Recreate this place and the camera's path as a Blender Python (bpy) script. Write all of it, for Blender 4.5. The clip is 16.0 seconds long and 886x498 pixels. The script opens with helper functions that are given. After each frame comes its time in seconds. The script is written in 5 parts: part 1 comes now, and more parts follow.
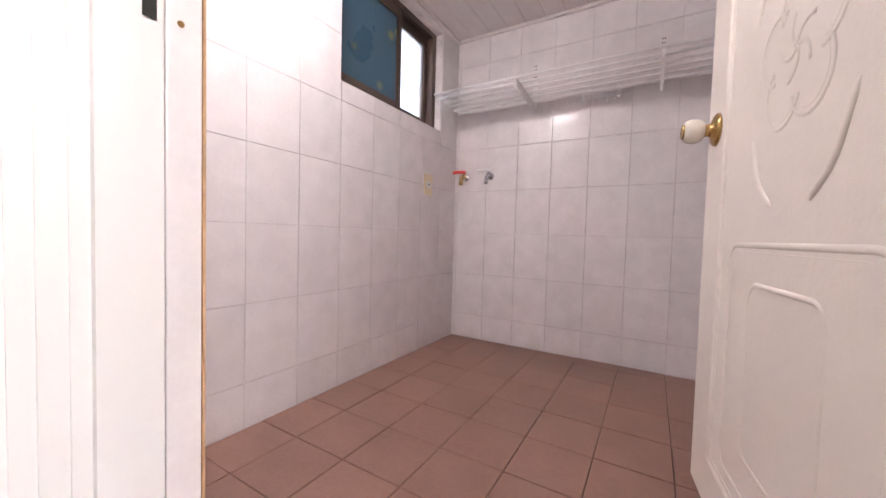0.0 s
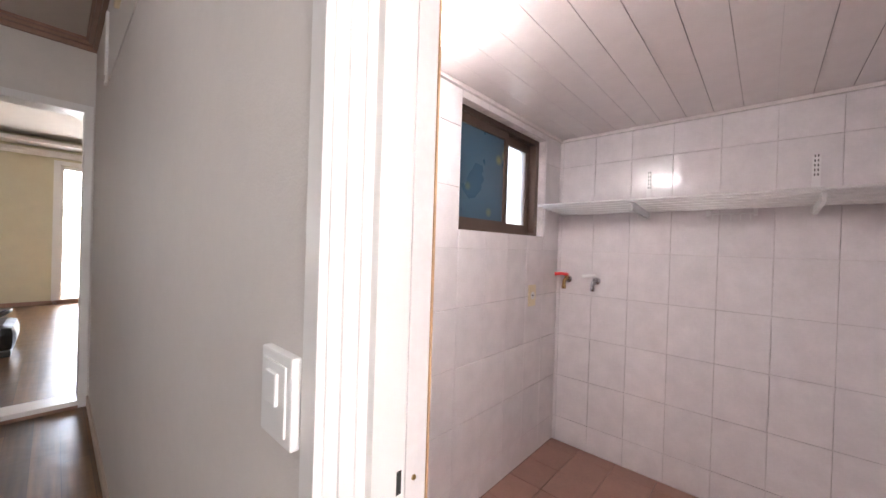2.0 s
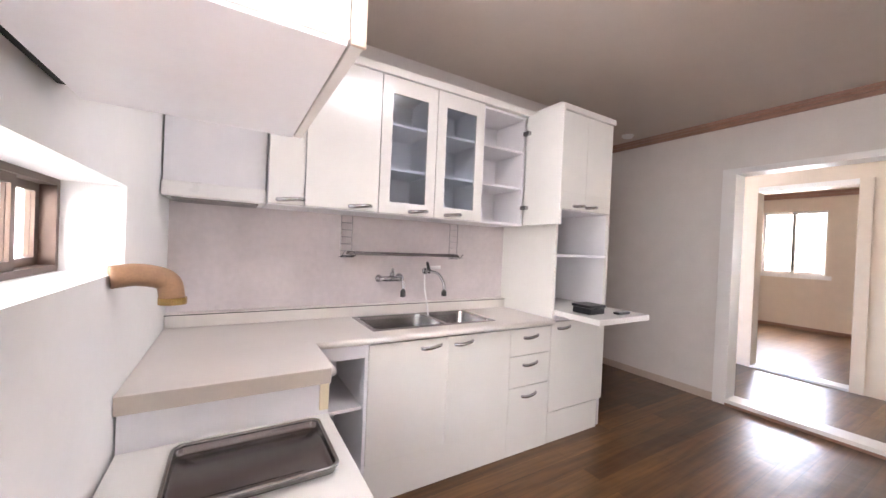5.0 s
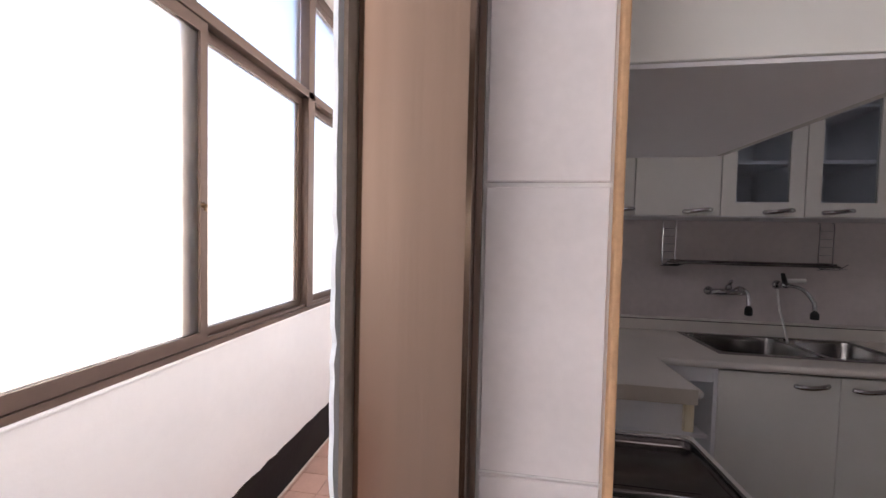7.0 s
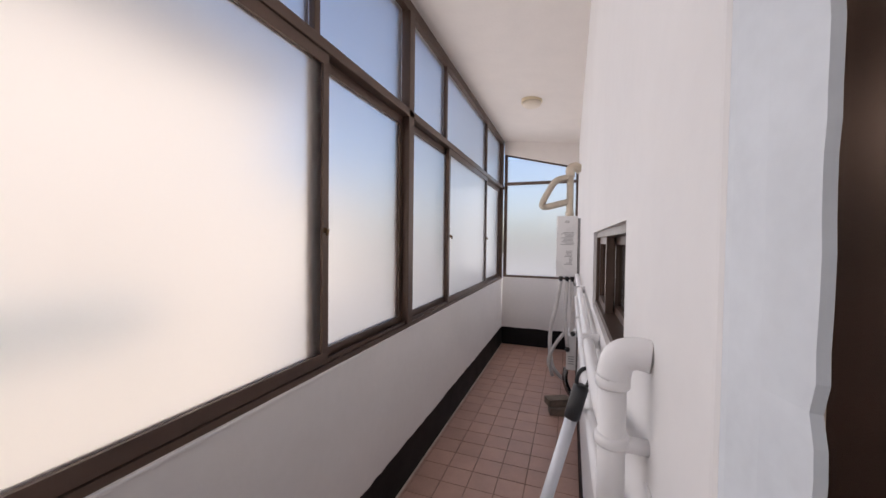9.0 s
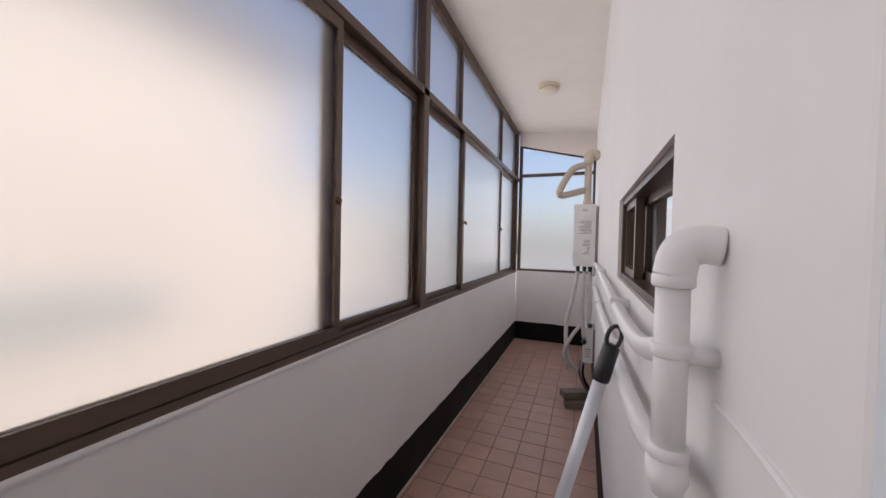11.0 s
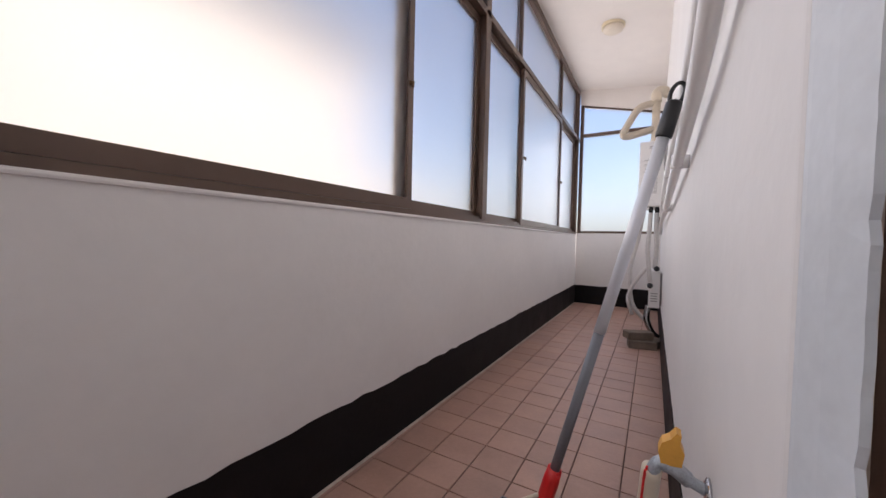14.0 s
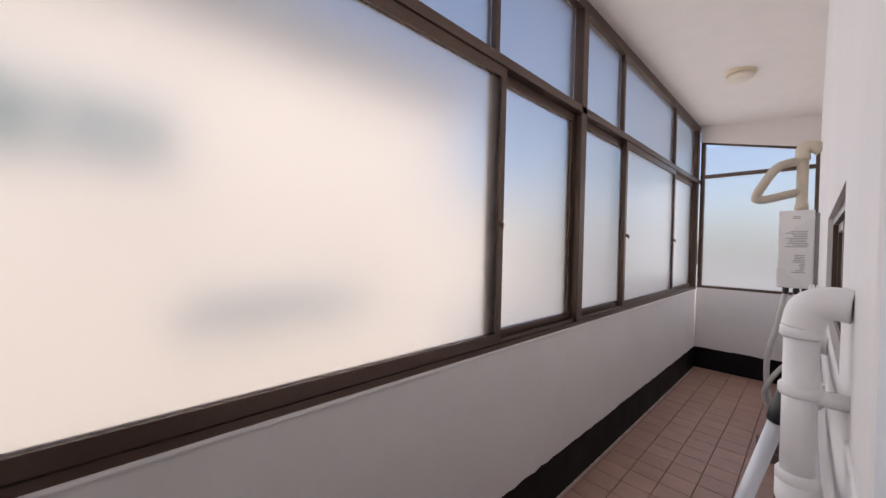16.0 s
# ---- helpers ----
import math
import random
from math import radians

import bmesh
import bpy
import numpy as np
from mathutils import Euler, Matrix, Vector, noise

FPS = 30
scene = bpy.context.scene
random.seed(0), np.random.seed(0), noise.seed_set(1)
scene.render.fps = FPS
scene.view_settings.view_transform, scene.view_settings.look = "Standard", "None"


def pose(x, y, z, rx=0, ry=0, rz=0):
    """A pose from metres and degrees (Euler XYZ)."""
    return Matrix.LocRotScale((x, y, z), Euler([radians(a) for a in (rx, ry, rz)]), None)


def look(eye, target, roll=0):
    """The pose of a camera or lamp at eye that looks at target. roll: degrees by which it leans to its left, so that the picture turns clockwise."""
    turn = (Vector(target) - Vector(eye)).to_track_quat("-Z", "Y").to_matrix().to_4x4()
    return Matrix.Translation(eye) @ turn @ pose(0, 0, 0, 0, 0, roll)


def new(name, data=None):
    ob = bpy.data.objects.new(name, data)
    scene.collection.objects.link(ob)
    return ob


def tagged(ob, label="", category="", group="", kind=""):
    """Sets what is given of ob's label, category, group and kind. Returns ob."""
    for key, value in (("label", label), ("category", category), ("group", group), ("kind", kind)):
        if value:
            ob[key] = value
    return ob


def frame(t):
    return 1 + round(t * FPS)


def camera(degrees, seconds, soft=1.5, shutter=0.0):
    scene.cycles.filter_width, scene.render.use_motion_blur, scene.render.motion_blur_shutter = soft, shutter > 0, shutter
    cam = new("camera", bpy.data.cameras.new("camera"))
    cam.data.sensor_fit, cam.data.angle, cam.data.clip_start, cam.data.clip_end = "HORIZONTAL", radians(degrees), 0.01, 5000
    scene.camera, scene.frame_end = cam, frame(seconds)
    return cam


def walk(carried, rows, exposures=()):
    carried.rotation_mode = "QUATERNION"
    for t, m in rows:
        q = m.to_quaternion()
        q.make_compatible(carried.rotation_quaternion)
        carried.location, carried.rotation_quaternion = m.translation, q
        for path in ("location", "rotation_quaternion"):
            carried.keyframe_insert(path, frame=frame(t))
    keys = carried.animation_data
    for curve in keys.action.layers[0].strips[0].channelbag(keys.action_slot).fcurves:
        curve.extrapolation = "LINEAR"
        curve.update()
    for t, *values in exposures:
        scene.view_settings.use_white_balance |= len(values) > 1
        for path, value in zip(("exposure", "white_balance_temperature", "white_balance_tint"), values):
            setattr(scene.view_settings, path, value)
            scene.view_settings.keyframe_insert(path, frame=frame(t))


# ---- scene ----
cam = camera(102.7, 16.0)
PATH = [
    (0, (-0.035, -0.15, 0.702), (-1.051, 1.57, 0.626), 1.6),
    (0.5, (-0.046, -0.156, 0.748), (-1.146, 1.513, 0.69), 2.2),
    (1, (-0.061, -0.183, 1.038), (-1.226, 1.443, 1.0), 2.1),
    (1.5, (-0.076, -0.229, 1.207), (-1.311, 1.343, 1.188), 1.8),
    (2, (-0.179, -0.275, 1.25), (-1.526, 1.204, 1.238), 1.8),
    (2.5, (-0.207, -0.365, 1.3), (-1.942, 0.629, 1.296), 2.0),
    (3, (-0.174, -0.47, 1.327), (-2.152, -0.178, 1.295), 1.8),
    (3.5, (-0.09, -0.516, 1.351), (-2.049, -0.917, 1.315), 2.1),
    (4, (-0.03, -0.452, 1.362), (-1.71, -1.535, 1.325), 2.2),
    (4.2, (0.004, -0.417, 1.342), (-1.535, -1.694, 1.324), 2.1),
    (6.5, (0.409, -0.437, 1.402), (0.315, -2.434, 1.329), 1.8),
    (7, (0.519, -0.417, 1.399), (0.815, -2.394, 1.332), 1.3),
    (7.5, (0.608, -0.409, 1.399), (1.080, -2.351, 1.334), 1.2),
    (8, (0.673, -0.425, 1.413), (1.319, -2.317, 1.36), 1.0),
    (8.5, (0.706, -0.445, 1.466), (1.377, -2.328, 1.416), 0.7),
    (10.8, (0.734, -0.521, 1.433), (1.471, -2.38, 1.391), 1.1),
    (11, (0.746, -0.51, 1.352), (1.489, -2.366, 1.305), 1.2),
    (11.5, (0.745, -0.47, 1.147), (1.536, -2.306, 1.09), 1.5),
    (12, (0.743, -0.432, 0.966), (1.598, -2.239, 0.903), 1.4),
    (12.5, (0.749, -0.41, 0.845), (1.662, -2.188, 0.782), 1.4),
    (13, (0.739, -0.384, 0.765), (1.702, -2.135, 0.701), 1.5),
    (13.5, (0.734, -0.373, 0.72), (1.734, -2.104, 0.658), 1.4),
    (14, (0.72, -0.385, 0.836), (1.738, -2.105, 0.778), 1.3),
    (14.5, (0.701, -0.386, 1.146), (1.756, -2.084, 1.094), 1.3),
    (15, (0.662, -0.364, 1.366), (1.834, -1.985, 1.337), 1.2),
    (15.5, (0.678, -0.362, 1.401), (1.945, -1.909, 1.368), 1.3),
    (16, (0.668, -0.352, 1.403), (2.112, -1.735, 1.377), 1.3),
]
walk(cam, [(t, look(eye, target, roll)) for t, eye, target, roll in PATH],
     [(0, 4.2, 6400, 12), (1.5, 4.2, 6500, 12), (2.2, 4.05, 6400, 12), (3.2, 4.6, 6400, 13), (4.2, 5.15, 6400, 14), (6.3, 4.1, 6400, 15), (6.5, 3.65, 6400, 15), (7, 2.4, 6400, 16), (7.6, 1.5, 6400, 17), (8.2, 0.85, 6400, 17), (10.8, 0.5, 6400, 17), (11.2, 0.5, 6400, 17), (12, 0.75, 6400, 17), (12.8, 1.0, 6400, 17), (13.6, 1.0, 6400, 17), (14.2, 0.9, 6400, 17), (14.6, 0.85, 6400, 17), (15, 0.6, 6400, 17), (16, 0.5, 6400, 17)])

# ---- world, sun, lamps ----
world = bpy.data.worlds.new("world")
scene.world = world
world.use_nodes = True
wn = world.node_tree
sky = wn.nodes.new("ShaderNodeTexSky")
sky.sky_type = "NISHITA"
sky.sun_disc = False
sky.sun_elevation = radians(55)
sky.dust_density = 2.0
sky.sun_rotation = radians(-98)
wn.nodes["Background"].inputs["Strength"].default_value = 0.15
wn.links.new(sky.outputs[0], wn.nodes["Background"].inputs["Color"])

sun_data = bpy.data.lights.new("sun", "SUN")
sun_data.energy = 2.9
sun_data.angle = radians(0.6)
sun_data.color = (1.0, 0.95, 0.87)
sun_lamp = new("sun", sun_data)
sun_lamp.matrix_world = look((-10, -1.5, 14.4), (0, 0, 0))


def area_lamp(name, at, aim, w, h, watts, colour):
    data = bpy.data.lights.new(name, "AREA")
    data.shape, data.size, data.size_y, data.energy, data.color = "RECTANGLE", w, h, watts, colour
    ob = new(name, data)
    ob.matrix_world = look(at, aim)
    return ob


# sky light standing in the window openings
area_lamp("balcony_daylight", (1.612, -1.85, 1.85), (0, -1.85, 1.85), 7.2, 1.75, 16.0, (1.0, 0.98, 0.97))
area_lamp("end_daylight", (1.15, -5.50, 1.65), (1.15, 0, 1.65), 0.8, 1.2, 1.5, (1.0, 0.98, 0.95))
area_lamp("living_daylight", (-9.45, 0.7, 1.3), (0, 0.7, 1.0), 1.9, 2.4, 1.8, (1.0, 0.99, 0.97))
area_lamp("bedroom_daylight", (-9.45, -3.2, 1.8), (0, -3.2, 1.4), 1.1, 1.4, 1.0, (1.0, 0.97, 0.95))


# ---- materials ----
def mat(name, colour, rough=0.5, metal=0.0, scale=6.0, vary=0.08, bump=0.0, bump_scale=80.0, spread=0.12, rand=0.0, spec=0.5, coat=0.0, stretch=(1, 1, 1)):
    """Base colour varied at two scales, roughness varied, fine relief."""
    m = bpy.data.materials.new(name)
    m.use_nodes = True
    nt = m.node_tree
    N, L = nt.nodes, nt.links
    b = N["Principled BSDF"]
    b.inputs["Metallic"].default_value = metal
    b.inputs["Specular IOR Level"].default_value = spec
    b.inputs["Coat Weight"].default_value = coat
    tc = N.new("ShaderNodeTexCoord")
    mp = N.new("ShaderNodeMapping")
    mp.inputs["Scale"].default_value = stretch
    L.new(tc.outputs["Object"], mp.inputs["Vector"])
    big, fine = N.new("ShaderNodeTexNoise"), N.new("ShaderNodeTexNoise")
    big.inputs["Scale"].default_value, fine.inputs["Scale"].default_value = scale, scale * 9
    big.inputs["Detail"].default_value, fine.inputs["Detail"].default_value = 4, 3
    for n in (big, fine):
        L.new(mp.outputs[0], n.inputs["Vector"])
    mix = N.new("ShaderNodeMath")
    mix.operation = "MULTIPLY_ADD"
    L.new(fine.outputs[0], mix.inputs[0])
    mix.inputs[1].default_value = 0.4
    L.new(big.outputs[0], mix.inputs[2])
    ramp = N.new("ShaderNodeMapRange")
    ramp.inputs["From Min"].default_value, ramp.inputs["From Max"].default_value = 0.4, 1.0
    ramp.inputs["To Min"].default_value, ramp.inputs["To Max"].default_value = 1 - vary, 1 + vary
    L.new(mix.outputs[0], ramp.inputs["Value"])
    hsv = N.new("ShaderNodeHueSaturation")
    hsv.inputs["Color"].default_value = (*colour, 1)
    value = ramp.outputs[0]
    if rand:
        info = N.new("ShaderNodeObjectInfo")
        rr = N.new("ShaderNodeMapRange")
        rr.inputs["To Min"].default_value, rr.inputs["To Max"].default_value = 1 - rand, 1 + rand
        L.new(info.outputs["Random"], rr.inputs["Value"])
        mu = N.new("ShaderNodeMath")
        mu.operation = "MULTIPLY"
        L.new(rr.outputs[0], mu.inputs[0])
        L.new(value, mu.inputs[1])
        value = mu.outputs[0]
    L.new(value, hsv.inputs["Value"])
    L.new(hsv.outputs[0], b.inputs["Base Color"])
    ro = N.new("ShaderNodeMapRange")
    ro.inputs["To Min"].default_value, ro.inputs["To Max"].default_value = max(0.02, rough - spread), min(1, rough + spread)
    L.new(big.outputs[0], ro.inputs["Value"])
    L.new(ro.outputs[0], b.inputs["Roughness"])
    if bump:
        bn, bm_ = N.new("ShaderNodeTexNoise"), N.new("ShaderNodeBump")
        bn.inputs["Scale"].default_value = bump_scale
        bn.inputs["Detail"].default_value = 3
        bm_.inputs["Strength"].default_value, bm_.inputs["Distance"].default_value = bump, 0.003
        L.new(mp.outputs[0], bn.inputs["Vector"])
        L.new(bn.outputs[0], bm_.inputs["Height"])
        L.new(bm_.outputs[0], b.inputs["Normal"])
    return m


WALLPAPER = mat("pale wallpaper", (0.70, 0.655, 0.625), 0.62, vary=0.04, bump=0.25, bump_scale=260)
BALCONY_PAINT = mat("white masonry paint", (0.80, 0.785, 0.775), 0.6, scale=2.5, vary=0.04, bump=0.3, bump_scale=30)
BLACK_PAINT = mat("black skirting paint", (0.009, 0.008, 0.009), 0.55, vary=0.3, bump=0.3, bump_scale=40, spec=0.2)
CEILING = mat("ceiling paper", (0.62, 0.54, 0.48), 0.55, vary=0.03, bump=0.15, bump_scale=200)
CEILING_WHITE = mat("white ceiling paint", (0.82, 0.77, 0.73), 0.6, vary=0.03, bump=0.2, bump_scale=60)
PVC = mat("glossy ceiling panel", (0.80, 0.74, 0.72), 0.16, vary=0.04, scale=14)
TILE = mat("marbled wall tile", (0.80, 0.755, 0.76), 0.13, scale=11, vary=0.075, spread=0.05, rand=0.025)
GROUT = mat("grout", (0.755, 0.70, 0.69), 0.85, vary=0.3, scale=9, bump=0.3)
FLOOR_TILE = mat("terracotta floor tile", (0.30, 0.165, 0.128), 0.42, scale=7, vary=0.16, bump=0.25, bump_scale=120, rand=0.06)
FLOOR_GROUT = mat("dirty floor joint", (0.13, 0.075, 0.06), 0.9, vary=0.75, scale=5)
BAL_TILE = mat("pink terracotta tile", (0.44, 0.27, 0.215), 0.45, scale=7, vary=0.14, bump=0.25, bump_scale=120, rand=0.07)
WHITE_PAINT = mat("white gloss paint", (0.82, 0.80, 0.79), 0.30, vary=0.02, bump=0.03, bump_scale=90, spread=0.03)
DOOR_PAINT = mat("cream door skin", (0.74, 0.68, 0.62), 0.38, vary=0.03, bump=0.1, bump_scale=120)
LAMINATE = mat("glossy cream laminate", (0.83, 0.82, 0.785), 0.16, vary=0.02, bump=0.02, bump_scale=14, spread=0.04)
CARCASS = mat("white cabinet board", (0.80, 0.79, 0.81), 0.35, vary=0.03)
COUNTER = mat("cream counter laminate", (0.78, 0.735, 0.69), 0.32, vary=0.03, scale=5, spread=0.0)
SPLASH = mat("stone look splash panel", (0.68, 0.62, 0.62), 0.22, scale=3, vary=0.13)
STEEL = mat("brushed steel", (0.30, 0.29, 0.29), 0.2, 1.0, vary=0.05)
DARK_STEEL = mat("dark worn steel", (0.22, 0.20, 0.20), 0.22, 1.0, vary=0.15)
CHROME = mat("chrome", (0.50, 0.50, 0.52), 0.08, 1.0, vary=0.04, spread=0.04)
BRASS = mat("aged brass", (0.50, 0.33, 0.13), 0.24, 1.0, vary=0.2)
DARK_BRASS = mat("tarnished brass", (0.16, 0.10, 0.055), 0.35, 0.9, vary=0.2)
PORCELAIN = mat("cream porcelain", (0.82, 0.76, 0.66), 0.10, vary=0.02, spread=0.03)
BROWN_ALU = mat("brown anodised aluminium", (0.13, 0.088, 0.068), 0.36, 0.55, vary=0.12, scale=4)
DOOR_ALU = mat("bronze aluminium frame", (0.36, 0.26, 0.20), 0.24, 0.97, vary=0.10, scale=5, stretch=(14, 14, 0.25), spread=0.05)
WOOD_TRIM = mat("brown wood moulding", (0.33, 0.19, 0.14), 0.4, vary=0.15, scale=8)
SILICONE = mat("aged orange sealant", (0.55, 0.34, 0.19), 0.7, vary=0.25, scale=20, bump=0.4)
RED = mat("red plastic", (0.72, 0.025, 0.025), 0.3, vary=0.06)
WHITE_PLASTIC = mat("white plastic", (0.82, 0.81, 0.80), 0.3, vary=0.02)
IVORY_PLASTIC = mat("ivory plastic", (0.76, 0.66, 0.47), 0.35, vary=0.04)
BLACK_PLASTIC = mat("black plastic", (0.015, 0.015, 0.017), 0.35, vary=0.1)
BLUE_PLASTIC = mat("blue plastic", (0.01, 0.05, 0.36), 0.3, vary=0.08)
YELLOW_PLASTIC = mat("faded yellow plastic", (0.72, 0.37, 0.06), 0.45, vary=0.12, scale=25)
HOSE = mat("cream hose", (0.66, 0.58, 0.46), 0.4, vary=0.06)
PIPE_PAINT = mat("white painted pipe", (0.82, 0.81, 0.81), 0.35, vary=0.03, bump=0.2, bump_scale=40)
INSUL = mat("taped pipe insulation", (0.62, 0.60, 0.585), 0.55, vary=0.12, scale=20, bump=0.5, bump_scale=70)
DUCT = mat("cream ribbed duct", (0.62, 0.54, 0.43), 0.45, vary=0.12, scale=12)
BOILER = mat("white enamelled steel", (0.79, 0.78, 0.77), 0.28, vary=0.03)
INK = mat("grey printed text", (0.32, 0.31, 0.31), 0.6)
BRICK = mat("dirty old brick", (0.20, 0.16, 0.13), 0.85, vary=0.3, scale=16, bump=0.7)
STRINGS = mat("grey mop yarn", (0.26, 0.26, 0.29), 0.9, vary=0.35, scale=40, bump=0.5)
ROD_GREY = mat("grey painted rod", (0.20, 0.21, 0.24), 0.35, vary=0.08)
ROD_WHITE = mat("silver rod", (0.70, 0.72, 0.77), 0.3, 0.2, vary=0.05)
CREAM_WALL = mat("cream render", (0.68, 0.615, 0.53), 0.9, vary=0.06, scale=0.6)
TEAL_GLASS = mat("teal window pane", (0.05, 0.13, 0.13), 0.2, vary=0.1)
YELLOW_PAPER = mat("yellowish wallpaper", (0.66, 0.60, 0.44), 0.65, vary=0.04)
PEACH_PAPER = mat("peach wallpaper", (0.74, 0.63, 0.52), 0.65, vary=0.04)
FADED_PAPER = mat("unfaded lighter wallpaper", (0.76, 0.715, 0.685), 0.55, vary=0.03)
CONCRETE = mat("grey concrete", (0.33, 0.32, 0.30), 0.9, vary=0.12, scale=1.5)
# near-black colour that paints in the shade of gaps, slots and holes
DARK_GAP = mat("painted recess shade", (0.02, 0.018, 0.017), 0.8)


# fired tiles: the marbling runs on from tile to tile
for m_ in (TILE, FLOOR_TILE, BAL_TILE):
    tn = m_.node_tree
    place = tn.nodes.new("ShaderNodeNewGeometry")
    for n_ in tn.nodes:
        if n_.type == "MAPPING":
            tn.links.new(place.outputs["Position"], n_.inputs["Vector"])


def glass(name, colour, rough, clear=0.0):
    m = bpy.data.materials.new(name)
    m.use_nodes = True
    b = m.node_tree.nodes["Principled BSDF"]
    b.inputs["Base Color"].default_value = (*colour, 1)
    b.inputs["Transmission Weight"].default_value = 1.0
    b.inputs["Roughness"].default_value = rough
    b.inputs["IOR"].default_value = 1.45
    return m


FROSTED = glass("frosted glass", (0.93, 0.915, 0.90), 0.31)
CLEAR = glass("clear glass", (0.96, 0.98, 0.98), 0.02)
CAB_GLASS = glass("cabinet glass", (0.84, 0.90, 0.96), 0.12)

# printed blue film with soft flowers on the utility window
FILM = mat("blue flowered window film", (0.055, 0.115, 0.17), 0.3, vary=0.25, scale=5)
nt = FILM.node_tree
vor = nt.nodes.new("ShaderNodeTexVoronoi")
vor.inputs["Scale"].default_value = 7.5
rampc = nt.nodes.new("ShaderNodeValToRGB")
rampc.color_ramp.elements[0].color, rampc.color_ramp.elements[0].position = (0.28, 0.30, 0.13, 1), 0.10
rampc.color_ramp.elements[1].color, rampc.color_ramp.elements[1].position = (0.05, 0.115, 0.175, 1), 0.26
tcf = nt.nodes.new("ShaderNodeTexCoord")
nt.links.new(tcf.outputs["Object"], vor.inputs["Vector"])
nt.links.new(vor.outputs["Distance"], rampc.inputs[0])
nt.links.new(rampc.outputs[0], nt.nodes["Principled BSDF"].inputs["Base Color"])

# vinyl sheet floor printed with dark planks
VINYL = bpy.data.materials.new("wood print vinyl floor")
VINYL.use_nodes = True
nt = VINYL.node_tree
N, L = nt.nodes, nt.links
pb = N["Principled BSDF"]
tc = N.new("ShaderNodeTexCoord")
br = N.new("ShaderNodeTexBrick")
br.inputs["Scale"].default_value = 1.0
br.inputs["Brick Width"].default_value = 1.2
br.inputs["Row Height"].default_value = 0.115
br.inputs["Mortar Size"].default_value = 0.0012
br.inputs["Color1"].default_value = (0.072, 0.032, 0.012, 1)
br.inputs["Color2"].default_value = (0.160, 0.078, 0.028, 1)
br.inputs["Mortar"].default_value = (0.055, 0.028, 0.014, 1)
L.new(tc.outputs["Object"], br.inputs["Vector"])
gm = N.new("ShaderNodeMapping")
gm.inputs["Scale"].default_value = (2.2, 34, 1)
L.new(tc.outputs["Object"], gm.inputs["Vector"])
gr = N.new("ShaderNodeTexNoise")
gr.inputs["Scale"].default_value, gr.inputs["Detail"].default_value = 1.0, 5
L.new(gm.outputs[0], gr.inputs["Vector"])
gv = N.new("ShaderNodeMapRange")
gv.inputs["From Min"].default_value, gv.inputs["From Max"].default_value = 0.25, 0.75
gv.inputs["To Min"].default_value, gv.inputs["To Max"].default_value = 0.55, 1.45
L.new(gr.outputs[0], gv.inputs["Value"])
hs = N.new("ShaderNodeHueSaturation")
L.new(br.outputs["Color"], hs.inputs["Color"])
L.new(gv.outputs[0], hs.inputs["Value"])
L.new(hs.outputs[0], pb.inputs["Base Color"])
wv = N.new("ShaderNodeTexNoise")
wv.inputs["Scale"].default_value, wv.inputs["Detail"].default_value = 3.6, 3
L.new(tc.outputs["Object"], wv.inputs["Vector"])
bp = N.new("ShaderNodeBump")
bp.inputs["Strength"].default_value, bp.inputs["Distance"].default_value = 0.28, 0.02
L.new(wv.outputs[0], bp.inputs["Height"])
L.new(bp.outputs[0], pb.inputs["Normal"])
pb.inputs["Roughness"].default_value = 0.28


def glow(name, colour, strength):
    m = bpy.data.materials.new(name)
    m.use_nodes = True
    b = m.node_tree.nodes["Principled BSDF"]
    b.inputs["Base Color"].default_value = (0.9, 0.88, 0.85, 1)
    b.inputs["Emission Color"].default_value = (*colour, 1)
    b.inputs["Emission Strength"].default_value = strength
    return m


LAMP_GLOW = glow("lit lamp dome", (1.0, 0.94, 0.93), 2.6)
KITCHEN_GLOW = glow("lit kitchen diffuser", (1.0, 0.96, 0.98), 0.65)


# ---- building blocks ----
def mesh_ob(name, bm, material, parent=None, smooth=False):
    me = bpy.data.meshes.new(name)
    bm.normal_update()
    bm.to_mesh(me)
    bm.free()
    if smooth:
        for p in me.polygons:
            p.use_smooth = True
    me.materials.append(material)
    ob = new(name, me)
    if parent is not None:
        ob.parent = parent
    return ob


def part(name, bm, material, parent, label="", smooth=False):
    ob = mesh_ob(name, bm, material, parent, smooth)
    if label:
        ob["label"] = label
    return ob


def thing(name, label, category, group=""):
    return tagged(new(name), label, category, group)


def box(x0, x1, y0, y1, z0, z1, bevel=0.0, bm=None):
    own = bm is None
    bm = bmesh.new() if own else bm
    vs = [bm.verts.new((x, y, z)) for z in (z0, z1) for y in (y0, y1) for x in (x0, x1)]
    for f in ((0, 2, 3, 1), (4, 5, 7, 6), (0, 1, 5, 4), (1, 3, 7, 5), (3, 2, 6, 7), (2, 0, 4, 6)):
        bm.faces.new([vs[i] for i in f])
    if bevel and own:
        bmesh.ops.bevel(bm, geom=bm.edges[:], offset=bevel, segments=2, affect="EDGES", profile=0.6)
    return bm


